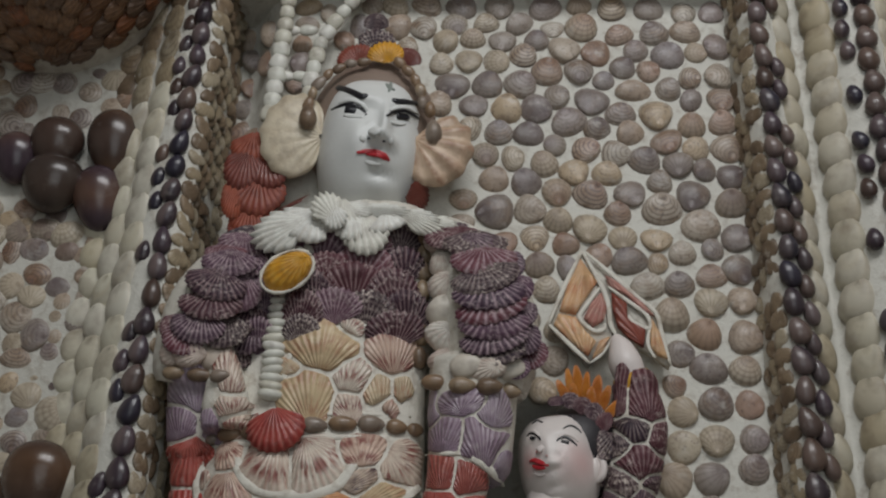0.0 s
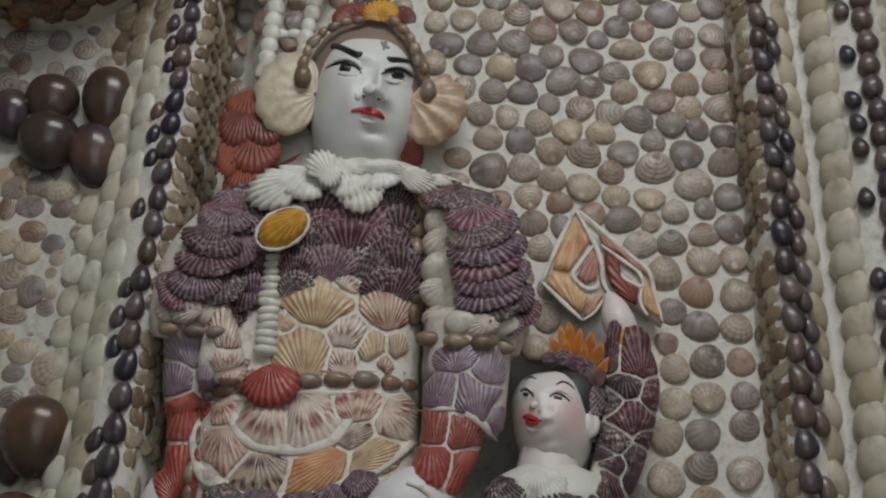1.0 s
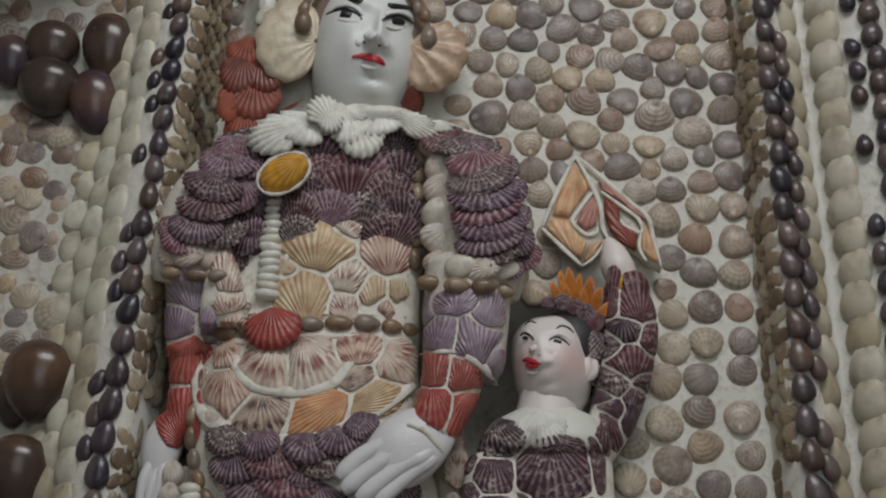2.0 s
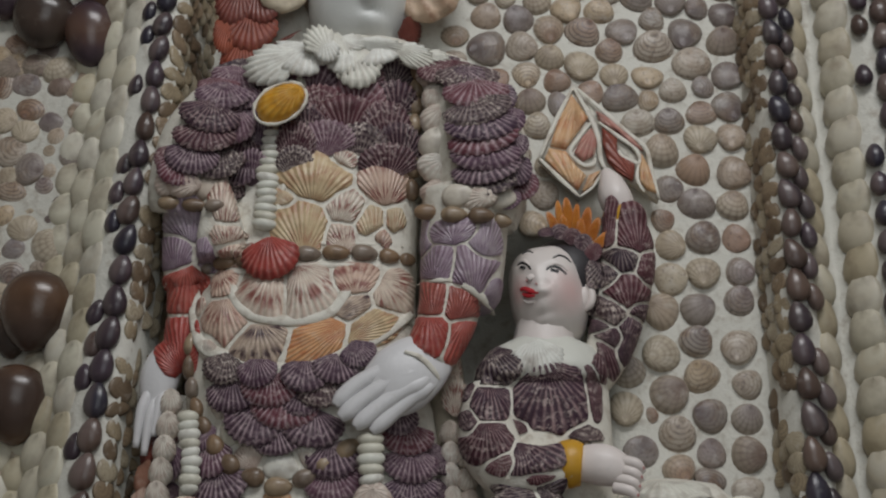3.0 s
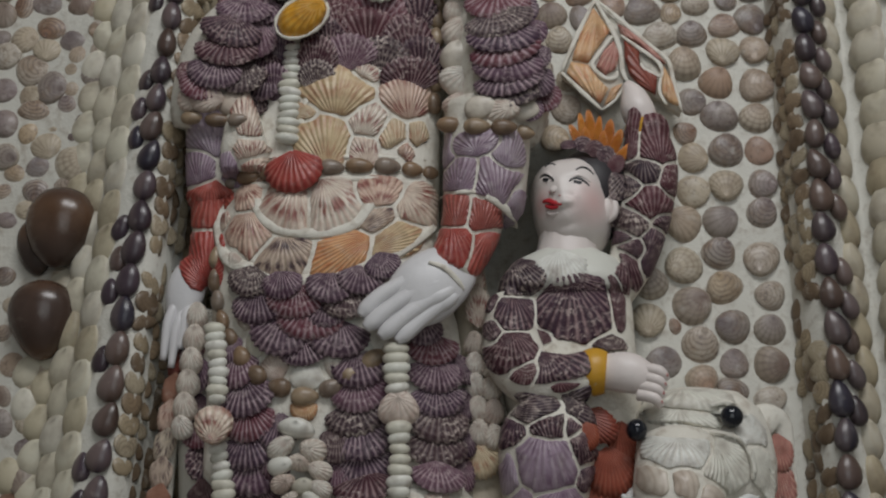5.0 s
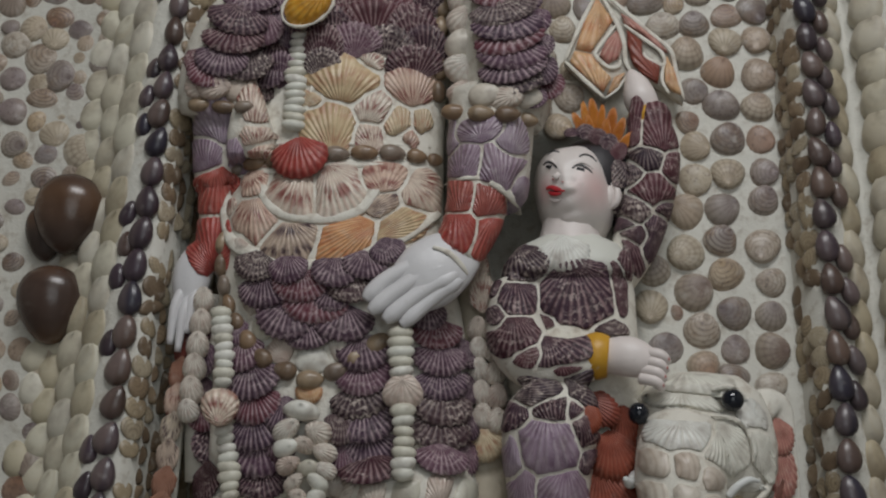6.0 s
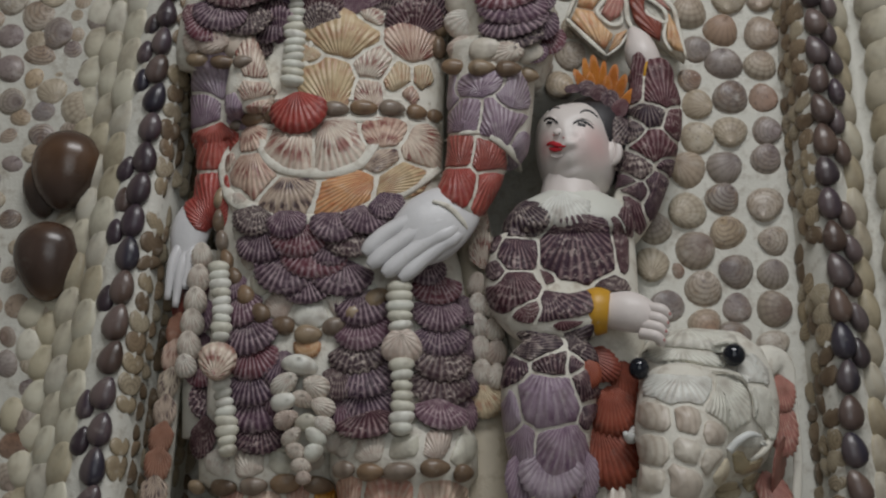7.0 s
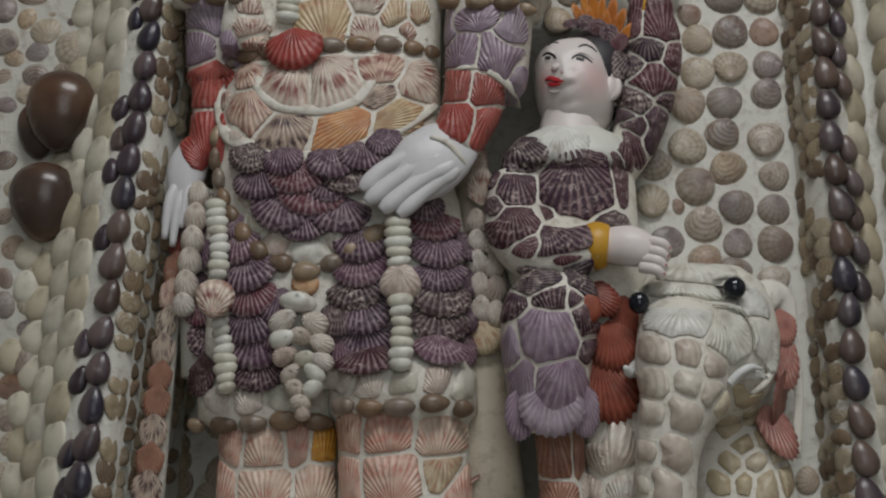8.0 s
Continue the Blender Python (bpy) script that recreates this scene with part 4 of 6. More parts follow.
# cream sleeve hems
press(warrior, warrior_core, CLAM, (CLAY, PEARL,), 1, 0.9, 0, False, [
    (74, -104, 1380, 23, 30, 80), (91, -103, 1378, 24, 37, 90), (113, -96, 1381, 23, 28, 100), (-176, -79, 1405, 25, 32, 90),
    (-155, -74, 1403, 24, 27, 90), (-192, -75, 1407, 24, 25, 90)])

# brown cowrie sleeve hems
press(warrior, warrior_core, EGG, (BROWN_COWRIE,), 0, 0.7, 0, False, [
    (47, -86, 1371, 15, 25, 90), (71, -103, 1362, 15, 25, 92), (95, -102, 1361, 15, 24, 95), (114, -86, 1362, 14, 19, 100),
    (-189, -70, 1390, 13, 24, 90), (-166, -70, 1387, 13, 26, 90), (-146, -82, 1382, 12, 19, 90)])

# violet forearm shells
press(warrior, warrior_core, SCALLOP, (VIOLET,), 0, 0.5, 3, False, [
    (42, -100, 1339, 14, 25, 0), (69, -100, 1347, 45, 15, 0), (96, -100, 1336, 20, 30, 8), (54, -100, 1317, 31, 29, -4),
    (87, -100, 1309, 37, 42, 6), (101, -100, 1291, 14, 32, 10), (38, -100, 1312, 9, 25, -5)])

# violet shells on the lowered arm
press(warrior, warrior_core, SCALLOP, (VIOLET,), 0, 0.6, 3, False, [
    (-168, -58, 1373, 46, 37, 10), (-182, -56, 1347, 30, 36, 0), (-157, -58, 1345, 26, 36, 0)])

# red gauntlet shells
press(warrior, warrior_core, SCALLOP, (RED,), 0, 0.7, 3, False, [
    (48, -95, 1287, 33, 33, -4), (76, -95, 1282, 30, 37, 16), (47, -95, 1257, 42, 30, 188), (76, -95, 1254, 26, 36, 200),
    (-173, -50, 1312, 44, 50, 180), (-175, -48, 1266, 40, 50, 0)])

# gold and rosy breastplate shells
press(warrior, warrior_core, SCALLOP, (CREAM, ROSY,), 0, 0.7, 1, False, [
    (-56, -74, 1413, 69, 50, 0), (4, -66, 1414, 45, 51, -4), (-69, -73, 1366, 50, 52, -6), (-26, -71, 1383, 39, 37, 30),
    (14, -60, 1367, 19, 34, 0), (-31, -70, 1357, 33, 29, -10), (-83, -72, 1393, 19, 23, -40), (-31, -72, 1431, 31, 21, 30),
    (-6, -67, 1366, 33, 47, -4), (2, -64, 1358, 46, 25, 0)])

# red belt boss
press(warrior, warrior_core, SCALLOP, (RED,), 0, 1.0, 0, True, [
    (-94, -84, 1331, 48, 43, 180)])

# belt cowries
press(warrior, warrior_core, EGG, (BROWN_COWRIE,), 0, 0.7, 0, False, [
    (-137, -62, 1333, 14, 24, 95), (-155, -50, 1333, 12, 15, 90), (-61, -73, 1337, 15, 24, 90), (-36, -72, 1338, 15, 26, 90),
    (-11, -68, 1339, 16, 25, 90), (11, -61, 1338, 14, 20, 92), (27, -51, 1338, 13, 16, 95), (-119, -69, 1332, 13, 16, 90)])

# rosy apron shells
press(warrior, warrior_core, SCALLOP, (ROSY,), 0, 0.7, 2, False, [
    (-100, -83, 1296, 53, 46, 196), (-60, -86, 1295, 52, 47, 166), (-18, -78, 1310, 41, 25, 0), (17, -64, 1298, 41, 42, 140),
    (-137, -71, 1311, 30, 22, 165), (-136, -76, 1274, 45, 41, 178), (-161, -53, 1301, 18, 34, 190)])

# brindled apron shells
press(warrior, warrior_core, SCALLOP, (BRINDLED,), 0, 0.7, 1, False, [
    (-102, -84, 1252, 51, 34, 180), (-19, -82, 1284, 23, 37, 60)])

# orange apron shell
press(warrior, warrior_core, SCALLOP, (ORANGE,), 0, 0.7, 1, False, [
    (-51, -85, 1255, 31, 61, 240)])

# cream apron shell
press(warrior, warrior_core, SCALLOP, (CREAM,), 0, 0.6, 1, False, [
    (1, -75, 1271, 32, 56, 70)])

# skirt scales
press(warrior, warrior_core, SCALLOP, (PURPLE, PLUM, PURPLE, SPECKLED,), 18, 0.46, 0, False, [
    (-132, -75, 1231, 36, 31, 185), (-102, -81, 1226, 35, 31, 180), (-61, -83, 1222, 40, 32, 180), (-34, -82, 1228, 37, 31, 180),
    (-15, -80, 1241, 34, 26, 170), (-123, -75, 1209, 42, 37, 188), (-91, -80, 1212, 51, 38, 182), (-48, -81, 1208, 39, 34, 178),
    (-78, -79, 1193, 51, 38, 180), (-105, -77, 1182, 47, 44, 186), (-53, -79, 1176, 51, 38, 176), (-83, -78, 1166, 43, 30, 180),
    (-64, -80, 1198, 33, 28, 180)])

# cowrie hem of the skirt
press(warrior, warrior_core, EGG, (BROWN_COWRIE,), 0, 0.7, 0, False, [
    (-165, -57, 1259, 12, 21, 5), (-165, -57, 1238, 13, 22, 5), (-162, -58, 1219, 13, 20, -5), (-157, -59, 1201, 13, 20, -10),
    (-149, -65, 1183, 14, 19, -18), (-138, -69, 1165, 17, 20, -25), (-124, -72, 1148, 17, 20, -40), (-104, -75, 1136, 17, 21, -70),
    (-82, -77, 1127, 17, 25, 90), (-60, -78, 1134, 16, 22, 70), (-43, -78, 1145, 16, 20, 50), (-23, -77, 1158, 19, 25, 60)])

# cream shells inside the hem
press(warrior, warrior_core, CLAM, (PEARL, BEAD,), 0, 0.9, 0, False, [
    (-147, -72, 1253, 18, 29, 0), (-143, -70, 1227, 18, 30, 0), (-135, -71, 1201, 19, 27, -10), (-124, -73, 1175, 22, 25, -20),
    (-108, -75, 1156, 28, 27, -20), (-81, -77, 1146, 33, 26, 0), (-54, -79, 1155, 27, 27, 20), (-34, -78, 1166, 21, 21, 30)])

# orange drop
press(warrior, warrior_core, SCALLOP, (ORANGE,), 4, 1.2, 0, False, [
    (-83, -77, 1116, 22, 22, 180)])

# left skirt scales
press(warrior, warrior_core, SCALLOP, (PLUM, PURPLE, PURPLE,), 15, 0.46, 0, False, [
    (-142, -67, 1154, 37, 38, 184), (-132, -70, 1128, 47, 36, 180), (-129, -71, 1106, 48, 35, 180), (-129, -71, 1083, 48, 36, 182),
    (-126, -69, 1061, 47, 37, 180), (-124, -67, 1040, 44, 34, 180), (-103, -76, 1096, 29, 36, 176), (-106, -74, 1071, 24, 36, 176),
    (-185, -32, 1157, 25, 37, 188), (-185, -32, 1127, 25, 33, 188), (-183, -31, 1103, 26, 30, 188), (-179, -29, 1077, 33, 38, 190),
    (-172, -44, 1045, 33, 40, 188), (-189, -31, 1179, 21, 30, 190), (-150, -64, 1174, 25, 29, 190)])

# right skirt scales
press(warrior, warrior_core, SCALLOP, (PURPLE, PLUM, PURPLE, PURPLE, SPECKLED,), 15, 0.46, 0, False, [
    (-35, -78, 1150, 48, 36, 176), (-34, -77, 1128, 51, 36, 178), (-37, -77, 1108, 48, 33, 180), (-33, -77, 1089, 54, 37, 180),
    (-32, -75, 1067, 53, 36, 180), (-29, -83, 1046, 50, 33, 180), (-55, -78, 1085, 30, 37, 184), (-52, -75, 1061, 25, 35, 184),
    (27, -64, 1168, 44, 32, 176), (29, -64, 1146, 47, 33, 178), (30, -63, 1124, 49, 33, 180), (30, -63, 1103, 48, 34, 180),
    (28, -64, 1081, 50, 35, 180), (30, -78, 1054, 48, 36, 180), (51, -48, 1153, 25, 32, 170), (51, -50, 1122, 25, 34, 170)])

# right skirt scales
press(warrior, warrior_core, SCALLOP, (PURPLE, PLUM, PURPLE, PURPLE, SPECKLED,), 15, 0.46, 0, False, [
    (50, -51, 1091, 25, 34, 170), (49, -51, 1063, 24, 34, 170), (19, -68, 1184, 34, 29, 178)])

# medallions on the bead strings
press(warrior, warrior_core, CLAM, (PEARL, ROSY,), 0, 0.8, 0, True, [
    (-1, -94, 1112, 35, 32, 0), (-157, -94, 1102, 33, 33, 180)])

# hem shells
press(warrior, warrior_core, CLAM, (PEARL, BEAD, PEARL,), 0, 1, 0, False, [
    (-54, -72, 1035, 25, 24, 30), (-27, -87, 1026, 31, 21, -20), (1, -89, 1028, 19, 35, 80), (29, -86, 1030, 31, 24, 0),
    (49, -72, 1027, 24, 26, 20), (-159, -58, 1020, 28, 20, 20), (-132, -65, 1020, 33, 24, -10), (-105, -65, 1022, 29, 23, 30),
    (-81, -57, 1024, 23, 21, 0)])

# hem cowries
press(warrior, warrior_core, EGG, (BROWN_COWRIE,), 0, 0.7, 0, False, [
    (-49, -76, 1011, 16, 22, 90), (-27, -86, 1009, 16, 24, 90), (-3, -88, 1009, 17, 28, 90), (26, -87, 1010, 16, 26, 90),
    (49, -71, 1009, 17, 19, 95), (-181, -30, 1006, 16, 16, 90), (-154, -51, 1003, 16, 25, 90), (-128, -59, 1002, 16, 25, 90),
    (-101, -59, 1004, 18, 28, 90), (-75, -50, 1003, 16, 28, 90)])

# pink legging shells
press(warrior, warrior_core, SCALLOP, (PINK,), 0, 0.9, 1, False, [
    (-45, -65, 986, 26, 33, -8), (-15, -78, 983, 49, 33, 0), (29, -73, 981, 42, 33, 6), (-45, -65, 955, 22, 37, 0),
    (-11, -78, 953, 56, 42, 0), (48, -60, 944, 25, 37, 10), (-148, -47, 981, 22, 25, 0), (-118, -56, 976, 42, 32, -4),
    (-91, -53, 980, 26, 32, 10), (-117, -56, 947, 47, 37, 0), (-158, -38, 950, 27, 43, -8), (-77, -50, 947, 37, 43, 8)])

# amber legging shells
press(warrior, warrior_core, SCALLOP, (CREAM, AMBER,), 0, 0.9, 1, False, [
    (31, -72, 957, 38, 29, 180), (-71, -44, 981, 27, 32, 0)])

# tassel shells
press(warrior, warrior_core, CLAM, (PEARL, PEARL, BEAD,), 8, 1.4, 0, True, [
    (-88, -88, 1098, 32, 18, 10), (-101, -88, 1082, 18, 26, 60), (-73, -88, 1079, 21, 24, -60), (-101, -88, 1067, 16, 24, 70),
    (-85, -88, 1069, 22, 15, 20), (-67, -88, 1062, 17, 22, -60), (-99, -88, 1052, 16, 22, 60), (-81, -88, 1049, 21, 15, 0),
    (-66, -88, 1047, 15, 20, -60), (-94, -88, 1037, 13, 21, 50), (-73, -88, 1037, 14, 21, -50), (-90, -88, 1025, 18, 14, 40),
    (-75, -88, 1024, 18, 15, -40), (-85, -88, 1013, 18, 13, 10), (-83, -88, 1003, 13, 12, 0)])

# pale cloak edge shells
press(warrior, warrior_core, CLAM, (PEARL,), 0, 1.1, 0, True, [
    (64, -46, 1178, 18, 22, 10), (77, -46, 1176, 18, 22, -10), (65, -46, 1159, 19, 22, 0), (79, -46, 1157, 19, 22, 0),
    (65, -46, 1140, 20, 23, 0), (79, -46, 1137, 19, 23, 0), (66, -46, 1119, 20, 24, 0), (80, -46, 1116, 19, 24, 0),
    (67, -46, 1098, 21, 24, 0), (80, -46, 1094, 18, 24, 0)])

# rosy cloak shells
press(warrior, warrior_core, SCALLOP, (ROSY, CREAM,), 0, 0.8, 0, True, [
    (69, -44, 1211, 22, 39, 0), (69, -44, 1074, 32, 32, 160), (67, -44, 1238, 16, 28, 0)])

# white shells beside the skirt
press(warrior, warrior_core, CLAM, (PEARL,), 0, 1.1, 0, True, [
    (-184, -44, 1209, 20, 25, 0), (-186, -44, 1188, 21, 26, 0), (-188, -44, 1167, 21, 26, 0), (-190, -44, 1147, 22, 26, 0),
    (-192, -44, 1126, 22, 27, 0), (-194, -44, 1108, 20, 22, 0)])

staff.piece = "shell"
# staff shells
press(staff, staff_core, SCALLOP, (DARK_RED, RUSTY), 0, 0.5, 0, True, [
    (-193, -32, 1216, 11, 32, 198), (-198, -31, 1194, 13, 34, 196), (-204, -31, 1170, 13, 32, 196)])

# staff shells further down
press(staff, staff_core, SCALLOP, (BRINDLED, RUSTY, ROSY, RUSTY, BRINDLED), 0, 0.5, 0, True, [
    (-207, -32, 1146, 15, 32, 194), (-209, -33, 1121, 17, 33, 192), (-211, -33, 1095, 18, 34, 190),
    (-213, -33, 1070, 19, 34, 190), (-215, -34, 1046, 20, 34, 190), (-217, -34, 1023, 22, 35, 190), (-219, -34, 998, 22, 35, 190),
    (-221, -34, 974, 23, 35, 190), (-223, -34, 950, 24, 35, 190)])

# white collar fans
press(warrior, warrior_core, FAN, (WHITE_SCALLOP,), 4, 0.9, 0, True, [
    (-96, -80, 1526, 38, 58, 242), (-74, -80, 1533, 49, 38, 222), (-55, -80, 1538, 30, 32, 205), (-17, -80, 1521, 40, 45, 172),
    (-31, -80, 1532, 34, 38, 190), (-39, -80, 1543, 28, 33, 182), (6, -80, 1535, 43, 22, 160), (33, -80, 1533, 21, 54, 118),
    (54, -80, 1531, 15, 32, 110), (-27, -80, 1547, 18, 39, 90), (0, -80, 1545, 15, 51, 92), (30, -80, 1539, 15, 45, 104)])

# white collar clasp
press(warrior, warrior_core, FAN, (WHITE_SCALLOP,), 0, 1, 0, True, [
    (-52, -92, 1542, 29, 34, 330), (-46, -92, 1535, 23, 28, 170)])

# red shells at the neck
press(warrior, warrior_core, SCALLOP, (DARK_RED,), 6, 0.5, 0, False, [
    (-91, -30, 1579, 30, 36, 222), (30, -30, 1587, 28, 33, 128), (18, -30, 1597, 23, 23, 130)])

# ear fan
press(warrior, warrior_core, DISC, (PALE_FAN,), 4, 0.7, 0, True, [
    (-96, -34, 1655, 84, 64, 275)])

# ear fan
press(warrior, warrior_core, BROAD, (EARFAN,), 4, 1, 0, True, [
    (54, -36, 1631, 72, 62, 118)])

# ear cowries
press(warrior, warrior_core, EGG, (BROWN_COWRIE,), 0, 0.8, 0, True, [
    (-79, -45, 1668, 18, 27, 0), (45, -45, 1648, 17, 27, 0), (44, -42, 1676, 12, 18, 0)])

# crest fans
press(warrior, warrior_core, SCALLOP, (SPECKLED,), 6, 1, 0, True, [
    (-12, -30, 1790, 24, 22, 0), (-11, -30, 1768, 36, 24, 0)])

# crest fans
press(warrior, warrior_core, SCALLOP, (AMBER,), 6, 1, 0, True, [
    (-1, -46, 1742, 34, 25, 0)])

# crest fans
press(warrior, warrior_core, SCALLOP, (DARK_RED,), 6, 1, 0, True, [
    (-34, -30, 1749, 36, 25, -20), (21, -30, 1746, 27, 22, 20)])

# red pennant shells
press(warrior, warrior_core, SCALLOP, (RUST, DARK_RED, RUST,), 7, 0.4, 0, True, [
    (-134, -28, 1645, 46, 35, 172), (-118, -28, 1620, 37, 46, 170), (-144, -28, 1620, 38, 48, 190), (-128, -28, 1591, 50, 48, 178),
    (-151, -28, 1590, 26, 53, 192), (-137, -28, 1566, 36, 40, 186), (-145, -28, 1555, 23, 30, 190)])

# plaster backing of the pennant
warrior.add(tube([(-0.112, 0.022, 1.660, 0.014), (-0.124, 0.024, 1.62, 0.022), (-0.134, 0.022, 1.580, 0.010)], 14), FIGURE_PLASTER)

# plum coat shells
press(child, child_core, SCALLOP, (PLUM,), 0, 0.8, 3, False, [
    (98, -80, 1197, 40, 29, 180), (97, -80, 1164, 36, 29, 180), (135, -80, 1150, 42, 31, 140), (154, -80, 1197, 68, 51, 180),
    (125, -80, 1176, 13, 9, 180), (82, -80, 1183, 10, 23, 180), (81, -80, 1206, 12, 25, 180), (190, -80, 1205, 10, 37, 180),
    (109, -80, 1146, 18, 12, 180), (134, -80, 1134, 22, 10, 180)])

# speckled coat shells
press(child, child_core, SCALLOP, (SPECKLED,), 0, 0.8, 1, False, [
    (102, -70, 1230, 44, 32, 180), (181, -70, 1165, 25, 20, 180), (197, -70, 1246, 13, 25, 180)])

# white collar fan
press(child, child_core, SCALLOP, (WHITE_SCALLOP,), 0, 1, 0, True, [
    (143, -72, 1239, 42, 37, 180)])

# raised sleeve shells
press(child, child_core, SCALLOP, (PLUM, SPECKLED, PLUM,), 0, 0.55, 3, False, [
    (238, -56, 1360, 42, 44, 0), (214, -45, 1369, 21, 39, 0), (225, -59, 1333, 37, 28, 180), (247, -52, 1326, 24, 38, 0),
    (229, -58, 1302, 48, 39, 0), (211, -53, 1321, 24, 31, 180), (211, -55, 1286, 38, 31, 180), (238, -51, 1288, 30, 25, 0),
    (212, -54, 1261, 21, 43, 90), (227, -52, 1266, 24, 43, 20), (198, -45, 1275, 20, 31, 90), (202, -51, 1248, 24, 37, 180)])

# thigh shells
press(child, child_core, SCALLOP, (SPECKLED, PLUM, PLUM,), 0, 0.55, 3, False, [
    (92, -93, 1091, 33, 34, 200), (126, -111, 1091, 44, 34, 0), (111, -103, 1105, 22, 61, 90), (149, -102, 1073, 27, 44, 170),
    (141, -107, 1091, 27, 28, 20), (154, -92, 1051, 20, 39, 175), (152, -95, 1108, 28, 34, 100)])

# violet legging shells
press(child, child_core, SCALLOP, (VIOLET,), 0, 0.4, 3, False, [
    (121, -111, 1062, 69, 53, 184), (133, -100, 1020, 56, 50, 180), (98, -96, 1020, 26, 58, 188), (93, -98, 1056, 18, 50, 188),
    (160, -70, 1030, 17, 57, 172)])

# violet shells hanging over the shin
press(child, child_core, SCALLOP, (VIOLET,), 3, 0.2, 0, False, [
    (122, -97, 1002, 50, 46, 180), (98, -90, 1002, 26, 50, 186), (148, -88, 1004, 25, 50, 172)])

# reddish shin shells
press(child, child_core, SCALLOP, (RUSTY,), 0, 0.9, 3, False, [
    (126, -69, 970, 41, 61, 180), (111, -30, 973, 19, 47, 186), (143, -66, 970, 18, 51, 174), (127, -69, 938, 35, 30, 0)])

# rust cloth shells
press(child, child_core, SCALLOP, (RUST,), 8, 1, 0, False, [
    (177, -72, 1059, 40, 46, 180), (173, -69, 1022, 45, 60, 170), (189, -69, 1084, 24, 39, 180), (167, -77, 1098, 27, 39, 120),
    (155, -98, 1086, 21, 27, 160), (167, -68, 1041, 33, 33, 180)])

# white foot shells
press(child, child_core, CLAM, (PEARL,), 0, 1, 0, False, [
    (171, -67, 970, 46, 61, 0), (163, -62, 985, 31, 31, 20), (179, -70, 941, 40, 40, 0), (157, -57, 943, 25, 31, 0)])

# orange topknot
press(child, child_core, SCALLOP, (TOPKNOT,), 8, 0.5, 0, True, [
    (164, -45, 1374, 8, 25, -22), (170, -45, 1381, 7, 31, -10), (178, -45, 1382, 9, 34, -2), (185, -45, 1378, 7, 30, 6),
    (194, -45, 1374, 10, 31, 14), (201, -45, 1366, 9, 28, 28), (205, -45, 1353, 9, 30, 40), (174, -45, 1371, 7, 22, -6),
    (189, -45, 1367, 8, 23, 8)])

# plum fringe under the topknot
press(child, child_core, SCALLOP, (PLUM,), 8, 0.5, 0, True, [
    (157, -52, 1362, 16, 16, -20), (169, -52, 1363, 17, 16, -5), (180, -52, 1358, 17, 17, 10), (190, -52, 1352, 16, 18, 25),
    (199, -52, 1343, 14, 19, 40)])

# cream forehead fans
press(elephant, elephant_core, SCALLOP, (WHITE_SCALLOP,), 0, 0.8, 2, False, [
    (243, -100, 1113, 72, 17, 180), (236, -100, 1095, 58, 19, 180), (230, -100, 1071, 53, 22, 180), (269, -100, 1058, 39, 37, 165),
    (298, -100, 1056, 16, 44, 170), (288, -100, 1026, 19, 19, 150), (294, -100, 1081, 16, 21, 160)])

# clay trunk shells
press(elephant, elephant_core, CLAM, (CLAY,), 0, 0.7, 1, False, [
    (206, -130, 1042, 22, 23, 90), (230, -130, 1041, 26, 20, 80), (253, -130, 1030, 21, 21, 60), (203, -130, 1015, 26, 23, 90),
    (228, -130, 1014, 27, 21, 80), (247, -130, 1007, 17, 23, 60), (198, -130, 993, 19, 33, 90), (224, -130, 992, 32, 29, 75),
    (192, -130, 961, 15, 29, 90), (216, -130, 959, 32, 27, 80), (208, -130, 933, 35, 23, 80), (190, -130, 933, 11, 18, 80)])

# cream scales on the body
press(elephant, elephant_core, CLAM, (CREAMSCALE,), 0, 0.9, 0, False, [
    (277, -56, 988, 24, 21, 0), (298, -50, 998, 24, 21, 0), (255, -121, 966, 22, 21, 0), (285, -62, 973, 23, 22, 0),
    (306, -57, 980, 26, 24, 0), (273, -65, 956, 23, 23, 0), (293, -64, 957, 25, 24, 0), (315, -55, 968, 20, 31, 0),
    (263, -65, 943, 22, 22, 0), (282, -68, 942, 23, 22, 0), (302, -66, 939, 30, 31, 0), (245, -126, 948, 19, 21, 0),
    (243, -123, 931, 19, 19, 0), (245, -130, 965, 17, 17, 0), (286, -94, 1010, 30, 25, 0), (261, -123, 997, 24, 22, 0)])

# cream scales on the body
press(elephant, elephant_core, CLAM, (CREAMSCALE,), 0, 0.9, 0, False, [
    (316, -60, 944, 20, 31, 0)])

# rose ear fans
press(elephant, elephant_core, SCALLOP, (ROSE,), 6, 0.3, 0, True, [
    (326, -50, 1076, 22, 35, 180), (324, -50, 1046, 25, 52, 178), (318, -50, 1014, 28, 55, 174), (314, -50, 986, 31, 55, 168)])





# petal plate shells
press(warrior, warrior_core, SCALLOP, (ROSY,), 0, 0.9, 1, False, [
    (-136, -81, 1382, 31, 51, 0), (-137, -82, 1355, 33, 34, -10), (-130, -78, 1340, 32, 25, 10)])



# shoulder scales
press(warrior, warrior_core, SCALLOP, (PURPLE, PLUM,), 18, 0.46, 0, False, [
    (-137, -67, 1515, 39, 31, 190), (-120, -60, 1523, 33, 29, 180), (-149, -71, 1505, 36, 31, 195), (-106, -55, 1511, 37, 32, 180),
    (-86, -62, 1510, 31, 28, 180), (64, -80, 1514, 45, 30, 170), (82, -89, 1501, 42, 30, 165), (59, -75, 1524, 37, 26, 170),
    (-128, -68, 1497, 36, 32, 185), (95, -96, 1480, 30, 31, 160)])


